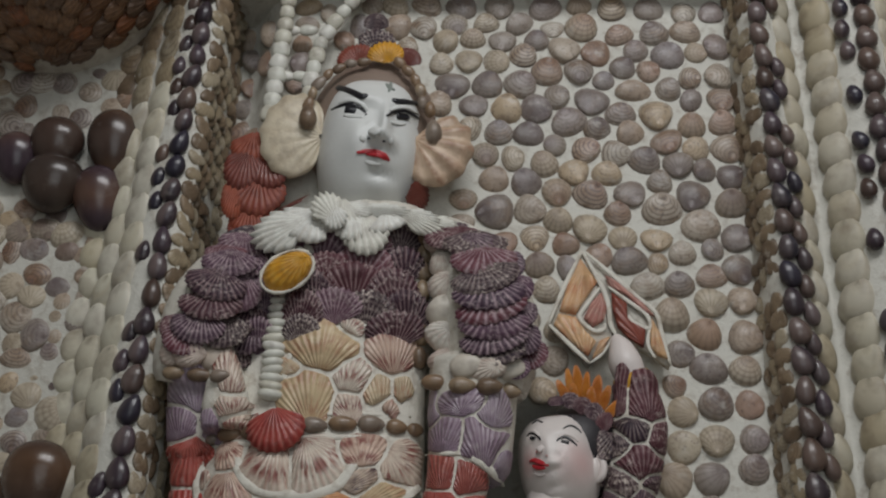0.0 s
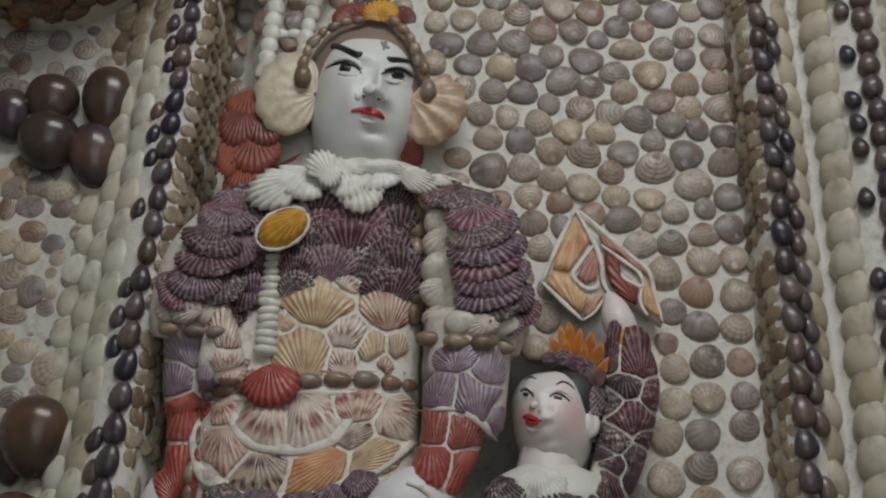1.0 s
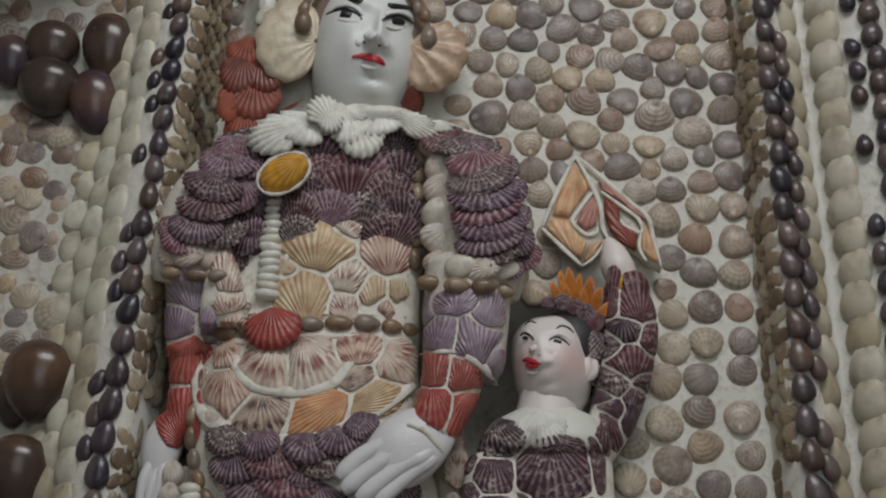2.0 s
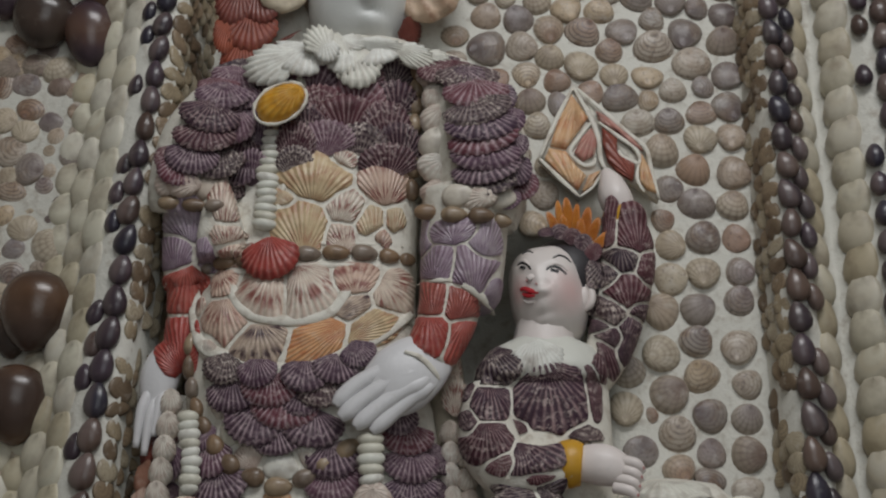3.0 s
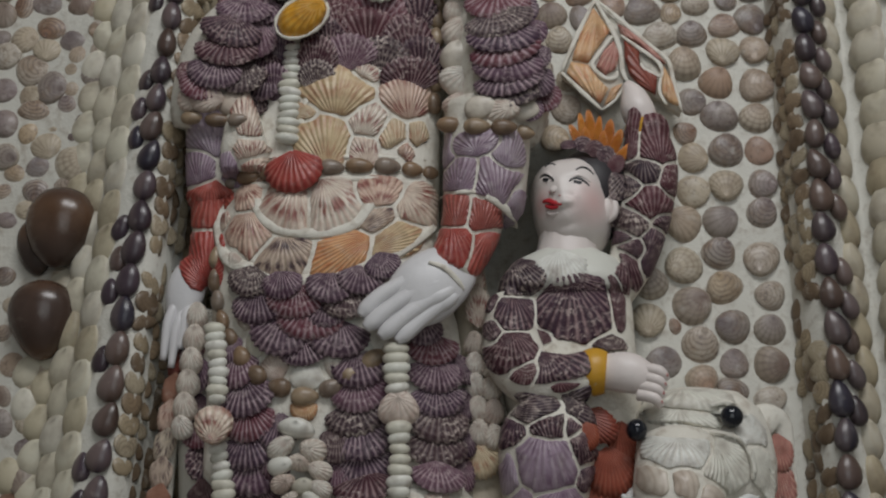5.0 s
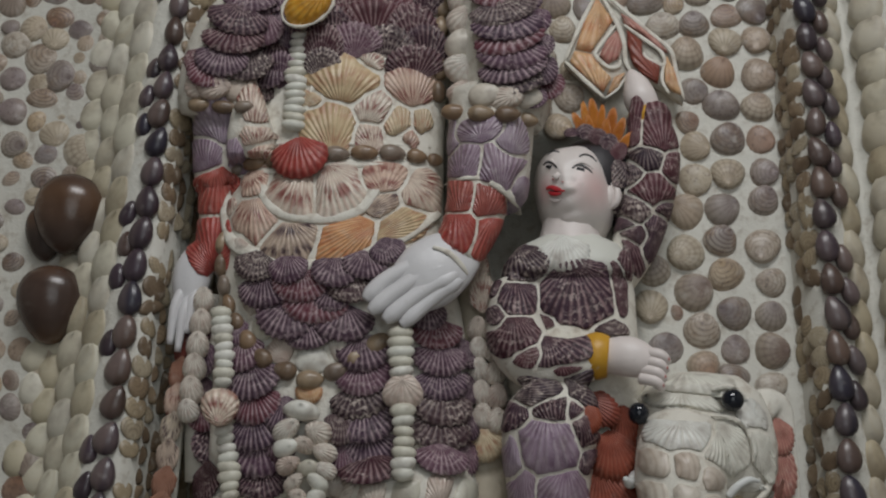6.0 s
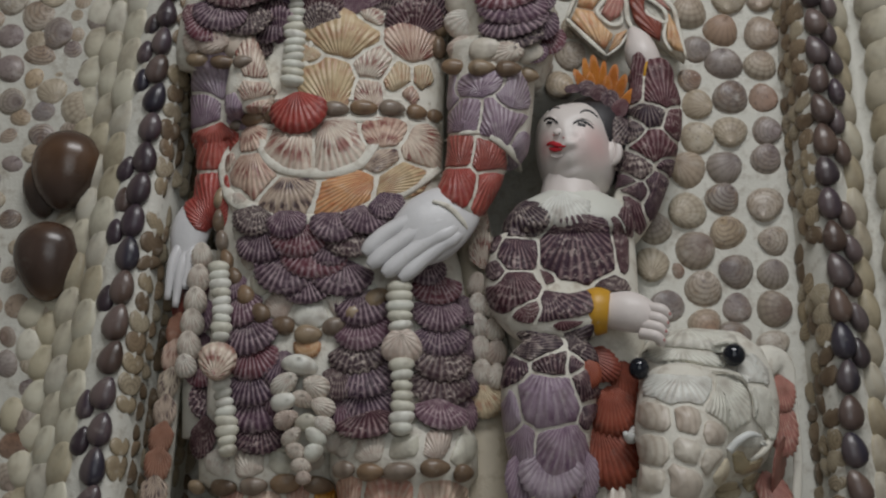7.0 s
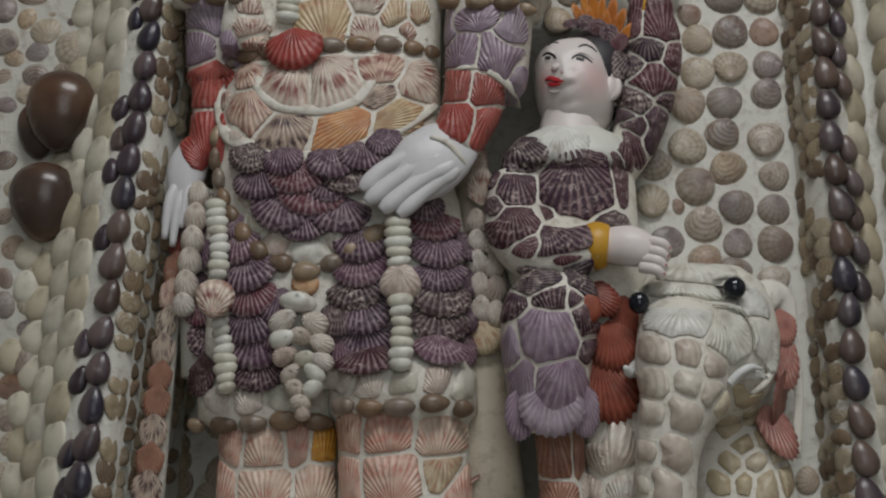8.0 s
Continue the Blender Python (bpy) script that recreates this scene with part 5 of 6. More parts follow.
stroke(warrior, FACE_PAINT, 5.05402, [(-47.0, -57.3, 1677.1), (-39.8, -62.2, 1677.3), (-31.6, -66.6, 1675.2), (-23.6, -67.3, 1670.7), (-17.9, -66.0, 1663.6)])  # eyelid
stroke(warrior, FACE_PAINT, 5.17882, [(4.7, -69.9, 1660.8), (11.1, -62.0, 1668.5), (19.9, -56.8, 1672.0), (27.5, -46.8, 1673.7), (32.9, -34.5, 1675.5)])  # eyelid
stroke(warrior, FACE_PAINT, 4.46526, [(-41.6, -64.4, 1659.8), (-32.2, -68.6, 1655.3), (-22.0, -70.4, 1653.4)])  # lower lid
stroke(warrior, FACE_PAINT, 5.11828, [(5.9, -69.9, 1648.0), (14.3, -58.4, 1651.8), (24.0, -45.8, 1661.3)])  # lower lid
stroke(warrior, FACE_PAINT, 13.6839, [(-10.6, -72.9, 1637.7), (-7.9, -80.0, 1631.8), (-4.7, -86.7, 1626.7)])  # nose tip
stroke(warrior, FACE_PAINT, 6.62344, [(-22.5, -75.5, 1630.2), (-21.4, -74.6, 1626.9), (-19.8, -73.8, 1624.8)])  # nose wing
stroke(warrior, FACE_PAINT, 6.61266, [(6.4, -78.1, 1624.4), (5.7, -76.1, 1622.4), (4.0, -74.2, 1620.9)])  # nose wing
stroke(warrior, FACE_PAINT, 6.5, [(-19.5, -65.4, 1607.3), (-14.0, -65.5, 1605.4), (-7.9, -66.0, 1604.4), (-2.9, -65.2, 1604.4)])  # lower lip fold
stroke(warrior, FACE_PAINT, 4.96455, [(-9.3, -73.5, 1619.1), (-10.5, -71.2, 1617.2)])  # chin fold
stroke(warrior, INK, 7.31746, [(-59.7, -26.3, 1713.1), (-49.0, -39.9, 1706.0), (-34.5, -59.8, 1689.1), (-23.5, -69.3, 1677.9), (-17.9, -69.7, 1679.5)])  # brow
stroke(warrior, INK, 6.97232, [(6.7, -64.4, 1676.3), (12.2, -61.7, 1675.8), (22.0, -52.2, 1680.6), (34.5, -27.8, 1693.3)])  # brow
stroke(warrior, INK, 3.91126, [(-55.7, -49.1, 1674.8), (-45.6, -59.5, 1673.1), (-33.8, -65.9, 1671.1), (-23.6, -65.4, 1666.0), (-18.7, -70.0, 1656.1)])  # lash line
stroke(warrior, INK, 8.42218, [(-39.5, -64.4, 1666.2), (-34.8, -65.8, 1664.7), (-29.2, -66.1, 1663.1)])  # iris
stroke(warrior, INK, 4.02127, [(1.8, -78.1, 1649.8), (8.9, -63.1, 1662.7), (18.7, -55.5, 1668.3), (28.5, -44.1, 1669.4), (32.8, -34.8, 1670.7)])  # lash line
stroke(warrior, INK, 8.51707, [(11.0, -60.3, 1660.4), (15.9, -55.1, 1662.0), (21.9, -49.8, 1664.9)])  # iris
stroke(warrior, LIP, 4.97041, [(-27.6, -70.4, 1613.7), (-19.9, -70.5, 1614.7), (-13.3, -70.6, 1615.1), (-6.1, -71.6, 1613.2), (0.5, -69.5, 1609.8), (4.1, -64.8, 1607.2)])  # upper lip
stroke(warrior, LIP, 4.96386, [(-18.3, -69.7, 1612.6), (-11.6, -70.7, 1611.3), (-4.9, -71.5, 1609.5), (1.4, -66.6, 1607.0)])  # lower lip
stroke(warrior, INK, 4.95378, [(-16.5, -74.8, 1627.9), (-14.0, -77.8, 1624.9)])  # nostril, its shade drawn in ink
stroke(warrior, INK, 4.94743, [(-1.8, -79.2, 1621.4), (0.9, -78.0, 1621.4)])  # nostril, its shade drawn in ink
stroke(warrior, SPOT, 5.13959, [(0.2, -51.1, 1702.9), (3.9, -55.8, 1694.7), (9.0, -54.3, 1693.5)])  # worn forehead spot
stroke(warrior, SPOT, 3.97662, [(4.5, -44.9, 1708.5), (4.4, -54.1, 1696.9), (3.0, -59.8, 1688.3)])  # worn forehead spot
stroke(warrior, HAND_PAINT, 15.4, [(40.0, -100.0, 1236.0), (26.1, -103.0, 1228.0), (10.7, -102.0, 1222.3), (-12.5, -102.0, 1210.7), (-26.8, -102.0, 1198.1), (-32.5, -102.0, 1191.3)])  # finger
stroke(warrior, HAND_PAINT, 15.4, [(44.0, -101.0, 1228.0), (32.4, -104.5, 1217.5), (15.6, -104.0, 1211.7), (-7.5, -104.0, 1197.3), (-21.7, -104.0, 1185.8), (-28.4, -104.0, 1180.0)])  # finger
stroke(warrior, HAND_PAINT, 15.4, [(49.0, -101.0, 1219.0), (38.6, -104.0, 1208.4), (25.1, -104.0, 1202.7), (5.9, -104.0, 1190.2), (-9.3, -104.0, 1177.8), (-15.9, -104.0, 1172.1)])  # finger
stroke(warrior, HAND_PAINT, 14.4, [(52.0, -99.0, 1212.0), (42.2, -102.0, 1204.0), (33.0, -102.0, 1198.0), (18.6, -102.0, 1186.6), (5.7, -102.0, 1175.1), (-1.9, -102.0, 1168.4)])  # finger
stroke(warrior, INK, 4.56704, [(-77.3, -30.0, 1642.3), (-77.1, -30.0, 1637.1)])  # ear plug
stroke(warrior, FIGURE_PLASTER, 11.0, [(-131.2, -73.3, 1311.3), (-123.2, -78.2, 1291.6), (-109.8, -81.7, 1278.8), (-84.4, -84.8, 1272.3), (-59.4, -85.7, 1272.6), (-38.7, -85.1, 1279.8), (-28.1, -83.3, 1294.8), (-24.3, -80.9, 1305.0)])  # apron bow rim
stroke(warrior, FIGURE_PLASTER, 13.0, [(-166.3, -48.5, 1317.9), (-164.4, -51.0, 1284.7), (-152.7, -70.1, 1253.7), (-129.1, -77.2, 1241.1), (-108.5, -80.5, 1230.7), (-78.6, -83.0, 1228.6), (-49.1, -83.5, 1233.1), (-23.8, -81.8, 1242.3), (-0.4, -75.3, 1257.2), (16.7, -66.5, 1272.0), (29.0, -54.1, 1286.2)])  # apron lower rim
stroke(warrior, FIGURE_PLASTER, 5.79695, [(-89.0, -71.5, 1357.7), (-89.7, -70.8, 1385.5), (-83.0, -71.6, 1409.6), (-68.7, -72.1, 1428.4), (-47.9, -72.6, 1438.0), (-26.0, -71.4, 1437.1), (-11.5, -69.7, 1428.5), (9.2, -64.7, 1430.3), (25.8, -58.6, 1429.2)])  # breastplate rim
stroke(warrior, FIGURE_PLASTER, 5.17632, [(-156.9, -50.8, 1325.2), (-127.9, -70.4, 1321.9), (-96.7, -76.2, 1323.7), (-56.2, -76.8, 1325.0), (-15.9, -72.9, 1325.7), (29.2, -49.5, 1329.8)])  # belt rim
stroke(warrior, FIGURE_PLASTER, 3.63557, [(-77.5, -71.6, 1347.7), (-57.1, -71.0, 1348.7), (-16.4, -68.0, 1349.1), (24.2, -52.1, 1350.9)])  # belt rim
stroke(warrior, FIGURE_PLASTER, 8.32645, [(77.8, -101.3, 1298.8), (89.6, -96.2, 1291.9), (99.7, -81.6, 1286.0), (104.4, -30.0, 1292.4)])  # gauntlet rim
stroke(warrior, FIGURE_PLASTER, 3.94432, [(34.9, -33.4, 1319.7), (50.1, -92.8, 1304.1), (65.0, -100.1, 1302.5), (77.8, -101.3, 1298.8)])  # gauntlet rim
stroke(warrior, FIGURE_PLASTER, 4.8194, [(26.4, -109.1, 1236.1), (39.9, -109.0, 1230.9), (51.2, -105.7, 1219.7), (55.9, -101.1, 1212.9)])  # wrist rim
stroke(child, INK, 2.05516, [(133.7, -49.3, 1342.9), (138.5, -50.1, 1345.8), (142.9, -58.7, 1341.3)])  # brow
stroke(child, INK, 2.04275, [(160.2, -70.0, 1332.0), (165.7, -66.1, 1335.7), (171.9, -64.3, 1334.2), (176.9, -62.7, 1329.8)])  # brow
stroke(child, INK, 2.53864, [(128.4, -53.6, 1330.5), (132.3, -58.6, 1331.6), (136.9, -65.4, 1327.5), (139.6, -68.7, 1322.1)])  # lash line
stroke(child, INK, 6.62777, [(131.1, -59.5, 1327.4), (134.8, -64.2, 1324.7)])  # iris
stroke(child, INK, 2.52804, [(153.4, -73.1, 1319.9), (158.7, -72.0, 1323.5), (165.6, -72.3, 1321.0), (171.5, -71.6, 1315.7)])  # lash line
stroke(child, INK, 6.06026, [(157.3, -73.8, 1319.5), (164.3, -73.7, 1317.7)])  # iris
stroke(child, LIP, 5.01843, [(129.9, -58.1, 1306.0), (134.1, -63.9, 1305.2), (139.2, -69.8, 1301.0), (145.2, -76.4, 1297.1)])  # lips
stroke(child, LIP, 5.53323, [(132.1, -61.0, 1301.5), (136.7, -66.7, 1298.0), (142.3, -73.1, 1295.8)])  # lips
stroke(child, CHILD_PAINT, 8.59395, [(138.8, -68.5, 1315.7), (139.7, -69.7, 1314.1), (141.1, -71.4, 1312.2)])  # nose tip
stroke(child, CHILD_PAINT, 4.53626, [(132.9, -60.6, 1295.1), (137.6, -65.2, 1292.0), (142.4, -69.4, 1291.3)])  # chin
stroke(child, CHILD_PAINT, 3.04063, [(154.5, -72.3, 1322.4), (160.8, -71.7, 1326.3), (167.9, -70.7, 1324.4), (172.8, -69.8, 1319.7)])  # eyelid
stroke(child, CHILD_PAINT, 3.05283, [(129.6, -53.4, 1333.4), (134.4, -59.6, 1333.3), (138.8, -67.2, 1326.6)])  # eyelid
stroke(child, BLUSH, 2.53768, [(135.4, -65.2, 1313.3), (136.3, -66.2, 1311.2)])  # nostril
stroke(child, BLUSH, 2.51579, [(143.2, -73.9, 1306.8), (144.6, -75.4, 1305.6)])  # nostril
string(warrior, BEAD, 20, 10, 7.5, [(-55, -63, 1528), (-67, -64, 1519), (-77, -64, 1507), (-86, -64, 1498)])  # white shells above the brooch
string(warrior, BEAD, 22, 11, 7.7, [(-97, -64, 1475), (-99, -67, 1444), (-101, -68, 1403), (-102, -69, 1362)])  # white shell string on the breast
string(warrior, BEAD, 18, 12, 7.8, [(-162, -76, 1188), (-157, -76, 1150), (-158, -76, 1122)])  # white shell string
string(warrior, BEAD, 19, 12, 8.1, [(-157, -76, 1092), (-151, -76, 1061), (-148, -76, 1025)])  # white shell string
string(warrior, BEAD, 22, 12, 8.6, [(-3, -94, 1163), (-2, -94, 1127)])  # white shell string
string(warrior, BEAD, 21, 13, 8.9, [(-1, -94, 1095), (0, -94, 1064), (-2, -94, 1034)])  # white shell string
string(warrior, BEAD, 19, 17, 15.6, [(-121, -22, 1685), (-117, -22, 1722), (-113, -22, 1757), (-109, -22, 1792), (-106, -22, 1828), (-102, -22, 1857)], DRUM)  # white shell plume
string(warrior, BEAD, 17, 17, 15.4, [(-82, -22, 1709), (-77, -22, 1742), (-71, -22, 1770), (-58, -22, 1794), (-41, -22, 1818), (-23, -22, 1840)], DRUM)  # white shell plume
string(warrior, BEAD, 12, 20, 16.8, [(-101, -18, 1789), (-75, -18, 1789)])  # plume rung
string(warrior, BEAD, 12, 20, 16.6, [(-107, -18, 1733), (-86, -18, 1732)])  # plume rung

string(warrior, BROWN_COWRIE, 11, 17, 13.5, [(14, -44, 1730), (27, -44, 1715), (35, -44, 1696), (37, -44, 1679)])  # cowries along the hairline
string(warrior, BROWN_COWRIE, 11, 17, 13.5, [(-79, -44, 1683), (-73, -44, 1703), (-59, -44, 1719), (-40, -44, 1730), (-17, -44, 1733)])  # cowries along the hairline
flag.piece = "panel"
plate(flag, FIGURE_PLASTER, 12, [(192, -22, 1526), (208, -22, 1490), (214, -22, 1464), (215, -22, 1434), (192, -22, 1409), (155, -22, 1451)])
plate(flag, FIGURE_PLASTER, 12, [(193, -20, 1527), (217, -20, 1504), (243, -20, 1477), (259, -20, 1461), (263, -20, 1440), (268, -20, 1406), (259, -20, 1413), (249, -20, 1422), (234, -20, 1432), (220, -20, 1441), (215, -20, 1462), (209, -20, 1491)])
flag.piece = "shell"
sliver(flag, ORANGE, [(189, -24, 1517), (204, -24, 1492), (192, -24, 1475), (181, -24, 1459), (166, -24, 1463), (174, -24, 1487)], (194, -24, 1518))
sliver(flag, ORANGE, [(165, -24, 1460), (181, -24, 1456), (191, -24, 1440), (199, -24, 1431), (191, -24, 1416), (175, -24, 1432), (160, -24, 1449)], (190, -24, 1411))
sliver(flag, ROSE, [(207, -24, 1481), (212, -24, 1466), (208, -24, 1452), (197, -24, 1446), (189, -24, 1455), (197, -24, 1471)], (211, -24, 1484))
sliver(flag, ORANGE, [(202, -24, 1431), (213, -24, 1436), (205, -24, 1420), (194, -24, 1413)], (193, -24, 1412))
sliver(flag, ROSE, [(212, -24, 1499), (222, -24, 1493), (247, -24, 1469), (256, -24, 1456), (249, -24, 1459), (231, -24, 1477), (215, -24, 1488)], (211, -24, 1501))
sliver(flag, DARK_RED, [(217, -24, 1481), (231, -24, 1469), (229, -24, 1457), (235, -24, 1449), (247, -24, 1442), (244, -24, 1424), (231, -24, 1433), (221, -24, 1445), (217, -24, 1463)], (249, -24, 1421))
sliver(flag, ORANGE, [(254, -24, 1453), (260, -24, 1439), (266, -24, 1412), (257, -24, 1416), (251, -24, 1424), (251, -24, 1439)], (256, -24, 1456))
flag.piece = "edge"
stroke(flag, FIGURE_PLASTER, 5.0, [(191, -24, 1525), (172, -24, 1488), (155, -24, 1449)])
stroke(flag, FIGURE_PLASTER, 5.0, [(155, -24, 1449), (174, -24, 1428), (192, -24, 1409)])
stroke(flag, FIGURE_PLASTER, 3.2, [(192, -24, 1409), (205, -24, 1419), (215, -24, 1434)])
stroke(flag, FIGURE_PLASTER, 5.2, [(191, -24, 1525), (207, -24, 1490), (213, -24, 1469), (214, -24, 1448), (219, -24, 1436)])
stroke(flag, FIGURE_PLASTER, 4.4, [(207, -24, 1487), (193, -24, 1469), (185, -24, 1455), (197, -24, 1442), (207, -24, 1443), (209, -24, 1449)])
stroke(flag, FIGURE_PLASTER, 4.6, [(194, -24, 1524), (216, -24, 1502), (242, -24, 1475), (258, -24, 1459), (262, -24, 1438), (268, -24, 1405)])
stroke(flag, FIGURE_PLASTER, 4.4, [(214, -24, 1487), (233, -24, 1471), (249, -24, 1457), (251, -24, 1443), (235, -24, 1450), (232, -24, 1457)])
stroke(flag, FIGURE_PLASTER, 4.0, [(251, -24, 1444), (248, -24, 1427), (254, -24, 1413)])


def finish(build, name, label, category):
    return tagged(new(name, build.mesh(name)), label, category)


bed(warrior, warrior_core)
finish(warrior, "warrior_statue", "painted plaster warrior statue clad in purple and cream scallop shells", "statue")
bed(child, child_core)
finish(child, "child_statue", "painted plaster child statue in plum scallops raising a flag", "statue")
bed(elephant, elephant_core)
finish(elephant, "elephant_statue", "cream shell-covered elephant statue with black bead eyes", "statue")


# ---- shells on the walls, one by one ----
def shared(name, shape, mat):
    return Build().add(shape, mat).mesh(name)


dice = random.Random(11)
CLAMS = [shared("clam_shell", s, m) for s, m in ((clam(), VENUS), (clam(skew=0.12), VENUS), (clam(skew=-0.10, point=0.2), VENUS), (clam(beak=0.40, point=0.05), COCKLE),
         (clam(dome=0.32), COCKLE), (clam(skew=0.16, point=0.08), VENUS), (clam(dome=0.20, point=0.16), VENUS))]
OVALS = [shared("oval_shell", s, WHITE_OVAL) for s in (clam(16, 5, 0.40, 0.0, 0.15, 0.34), clam(16, 5, 0.40, 0.05, 0.08, 0.30))]
BEIGES = [shared("oval_shell", s, BEIGE_OVAL) for s in (clam(16, 5, 0.40, 0.0, 0.15, 0.34), clam(16, 5, 0.40, 0.05, 0.08, 0.30))]
COWRIES = [shared("cowrie_shell", s, DARK_COWRIE) for s in (egg(slit=0.05), egg(taper=0.30, slit=0.03), egg(taper=0.15))]
ROUGHS = [shared("jamb_shell", s, JAMB_SHELL) for s in (clam(12, 4, 0.36, 0.1), clam(12, 4, 0.3, -0.1, 0.25))]
BIGS = [shared("big_cowrie", s, BIG_COWRIE) for s in (egg(24, 16, 0.24), egg(24, 16, 0.15))]


def settle(name, meshes, parent, place, out, angle, w, h, d):
    m = facing(place, out, angle) @ Matrix.Diagonal((w, h, d, 1))
    return part(name, meshes[dice.randrange(len(meshes))], parent, m)


def lay(rows, parent, y, grow=1.0, name="clam_shell"):
    for row in rows:
        x, z, w, h = [v / 1000 for v in row]
        w, h = w * grow, h * grow
        if w < h:
            w, h, turn = h, w, 90
        else:
            turn = 0
        angle = turn + dice.choice((0, 0, 180)) + dice.uniform(-28, 28)
        tip = (dice.uniform(-0.12, 0.12), -1, dice.uniform(-0.12, 0.12))
        settle(name, CLAMS, parent, (x, y, z), tip, angle, w * 1.03, h * 1.06, (w * h) ** 0.5 * dice.uniform(0.75, 1.0))


def niche_shells(rows):
    for row in rows:
        lay([row], wall_niche, recess(row[0] / 1000, row[1] / 1000))


def outer_shells(rows):
    lay(rows, wall_west, 0.0165, 1.22)


def big_cowries(rows):
    for row in rows:
        x, z, w, h = [v / 1000 for v in row]
        turn = 0
        if w > h:
            w, h, turn = h, w, 70
        settle("big_cowrie", BIGS, wall_west, (x, 0.016 - w * 0.28, z), (0, -1, -0.1), 180 + turn + dice.uniform(-10, 10), w, h, w * 0.8)


# shells along the ridges
z = 0.86
while z < 1.88:
    size = 1.0 + 0.22 * min(1, max(0, (1.65 - z) / 0.5))
    s, d = strip_x(z), 0.036 + 0.017 * (1.65 - z)
    j = lambda a: dice.uniform(-a, a)
    settle("cowrie_shell", COWRIES, wall_west, (s - 0.014 + j(0.0015), -d - 0.006, z), (-0.25, -1, 0), 12 + j(14), (0.0188 + j(0.0016)) * size, (0.0268 + j(0.002)) * size, 0.017)
    if dice.random() < 0.72:
        settle("cowrie_shell", COWRIES, wall_west, (s - 0.030 + j(0.002), -d + 0.001, z - 0.009), (-0.7, -1, 0), 16 + j(14), 0.016 * size, 0.023 * size, 0.015)
    settle("cowrie_shell", COWRIES, wall_east, (0.3845 + j(0.0015), -0.051, z + 0.006), (0.15, -1, 0), -10 + j(14), (0.0185 + j(0.0016)) * size, (0.0268 + j(0.002)) * size, 0.017)
    if dice.random() < 0.72:
        settle("cowrie_shell", COWRIES, wall_east, (0.400 + j(0.0015), -0.044, z - 0.004), (0.7, -1, 0), -12 + j(14), 0.015 * size, 0.023 * size, 0.015)
    settle("cowrie_shell", COWRIES, wall_east, (0.493 + j(0.002), -0.050, z), (0.1, -1, 0), -6 + j(14), 0.0225 * size, 0.0275 * size, 0.020)
    if dice.random() < 0.85:
        settle("cowrie_shell", COWRIES, wall_east, (0.4725 + j(0.002), -0.045, z - 0.012), (-0.5, -1, 0), -10 + j(14), 0.0165 * size, 0.022 * size, 0.015)
    z += 0.0262 * size

z = 0.86
while z < 1.88:
    s, d = strip_x(z), 0.036 + 0.017 * (1.65 - z)
    # up here brown shells replace the pale ovals, standing in for shade
    high = z > 1.735
    settle("oval_shell", ROUGHS if high else OVALS, wall_west, (s - 0.047 + j(0.002), -d + 0.016, z), (-0.8, -1, 0.1), 14 + j(10), 0.037, 0.047, 0.030)
    settle("oval_shell", ROUGHS if high else OVALS, wall_west, (s - 0.074 + j(0.003), 0.0, z - 0.012), (-0.7, -1, 0.1), 16 + j(12), 0.034, 0.045, 0.034)
    if z < 1.28 and dice.random() < 0.6:
        settle("oval_shell", OVALS, wall_west, (s - 0.112 + j(0.004), 0.015, z - 0.012), (-0.1, -1, 0.1), 14 + j(24), 0.028, 0.036, 0.026)
    if dice.random() < 0.9:
        settle("oval_shell", ROUGHS if high else OVALS, wall_west, (s - 0.094 + j(0.004), 0.014, z + 0.004), (-0.2, -1, 0.1), 10 + j(20), 0.030, 0.038, 0.028)
    settle("oval_shell", BEIGES, wall_east, (0.4135 + j(0.0015), -0.026, z), (1.0, -1, 0.1), -18 + j(10), 0.028, 0.041, 0.030)
    settle("oval_shell", BEIGES, wall_east, (0.4535 + j(0.0015), -0.022, z - 0.010), (-1.0, -1.1, 0.1), 14 + j(12), 0.038, 0.047, 0.034)
    settle("oval_shell", BEIGES, wall_east, (0.5225 + j(0.002), -0.026, z - 0.006), (1.0, -1, 0.1), -12 + j(12), 0.032, 0.042, 0.026)
    z += 0.0325

z = 0.86
while z < 1.86:
    c, s, d = corner_x(z), strip_x(z), 0.036 + 0.017 * (1.65 - z)
    for f in (0.06, 0.24, 0.42, 0.58, 0.73, 0.87, 0.99):
        if dice.random() < 0.92:
            settle("jamb_shell", ROUGHS, wall_west, (c + (s + 0.005 - c) * f, recess(c, z) * (1 - f) - d * f + 0.002, z + 0.012 * f), (1.0, -0.8, 0), 360 * dice.random(), 0.024 + j(0.005), 0.019 + j(0.005), 0.011)
    for f in (0.2, 0.55, 0.88):
        if dice.random() < 0.7:
            settle("jamb_shell", ROUGHS, wall_east, (0.362 + 0.009 * f + 0.001, -0.042 * f, z + 0.012 * f), (-0.9, -0.6, 0), 360 * dice.random(), 0.023, 0.019 + j(0.004), 0.010)
    z += 0.0185

# a rounded relief body scaled with tan shells, high on the outer wall
urn = tagged(new("shell_urn", Build().add(ball((-0.365, 0.0, 1.962), 0.165, 0.240, 0.200, 0, 48, 32), FIGURE_PLASTER).mesh("shell_urn")),
             "bulging relief urn scaled with tan and orange shells", "urn")
TAN = shell("tan_scale", [(0.22, 0.11, 0.055), (0.28, 0.16, 0.09), (0.30, 0.115, 0.05), (0.19, 0.12, 0.08)], (0.10, 0.05, 0.03), 3, 0.5, 8, 0.4, worn=0.15)
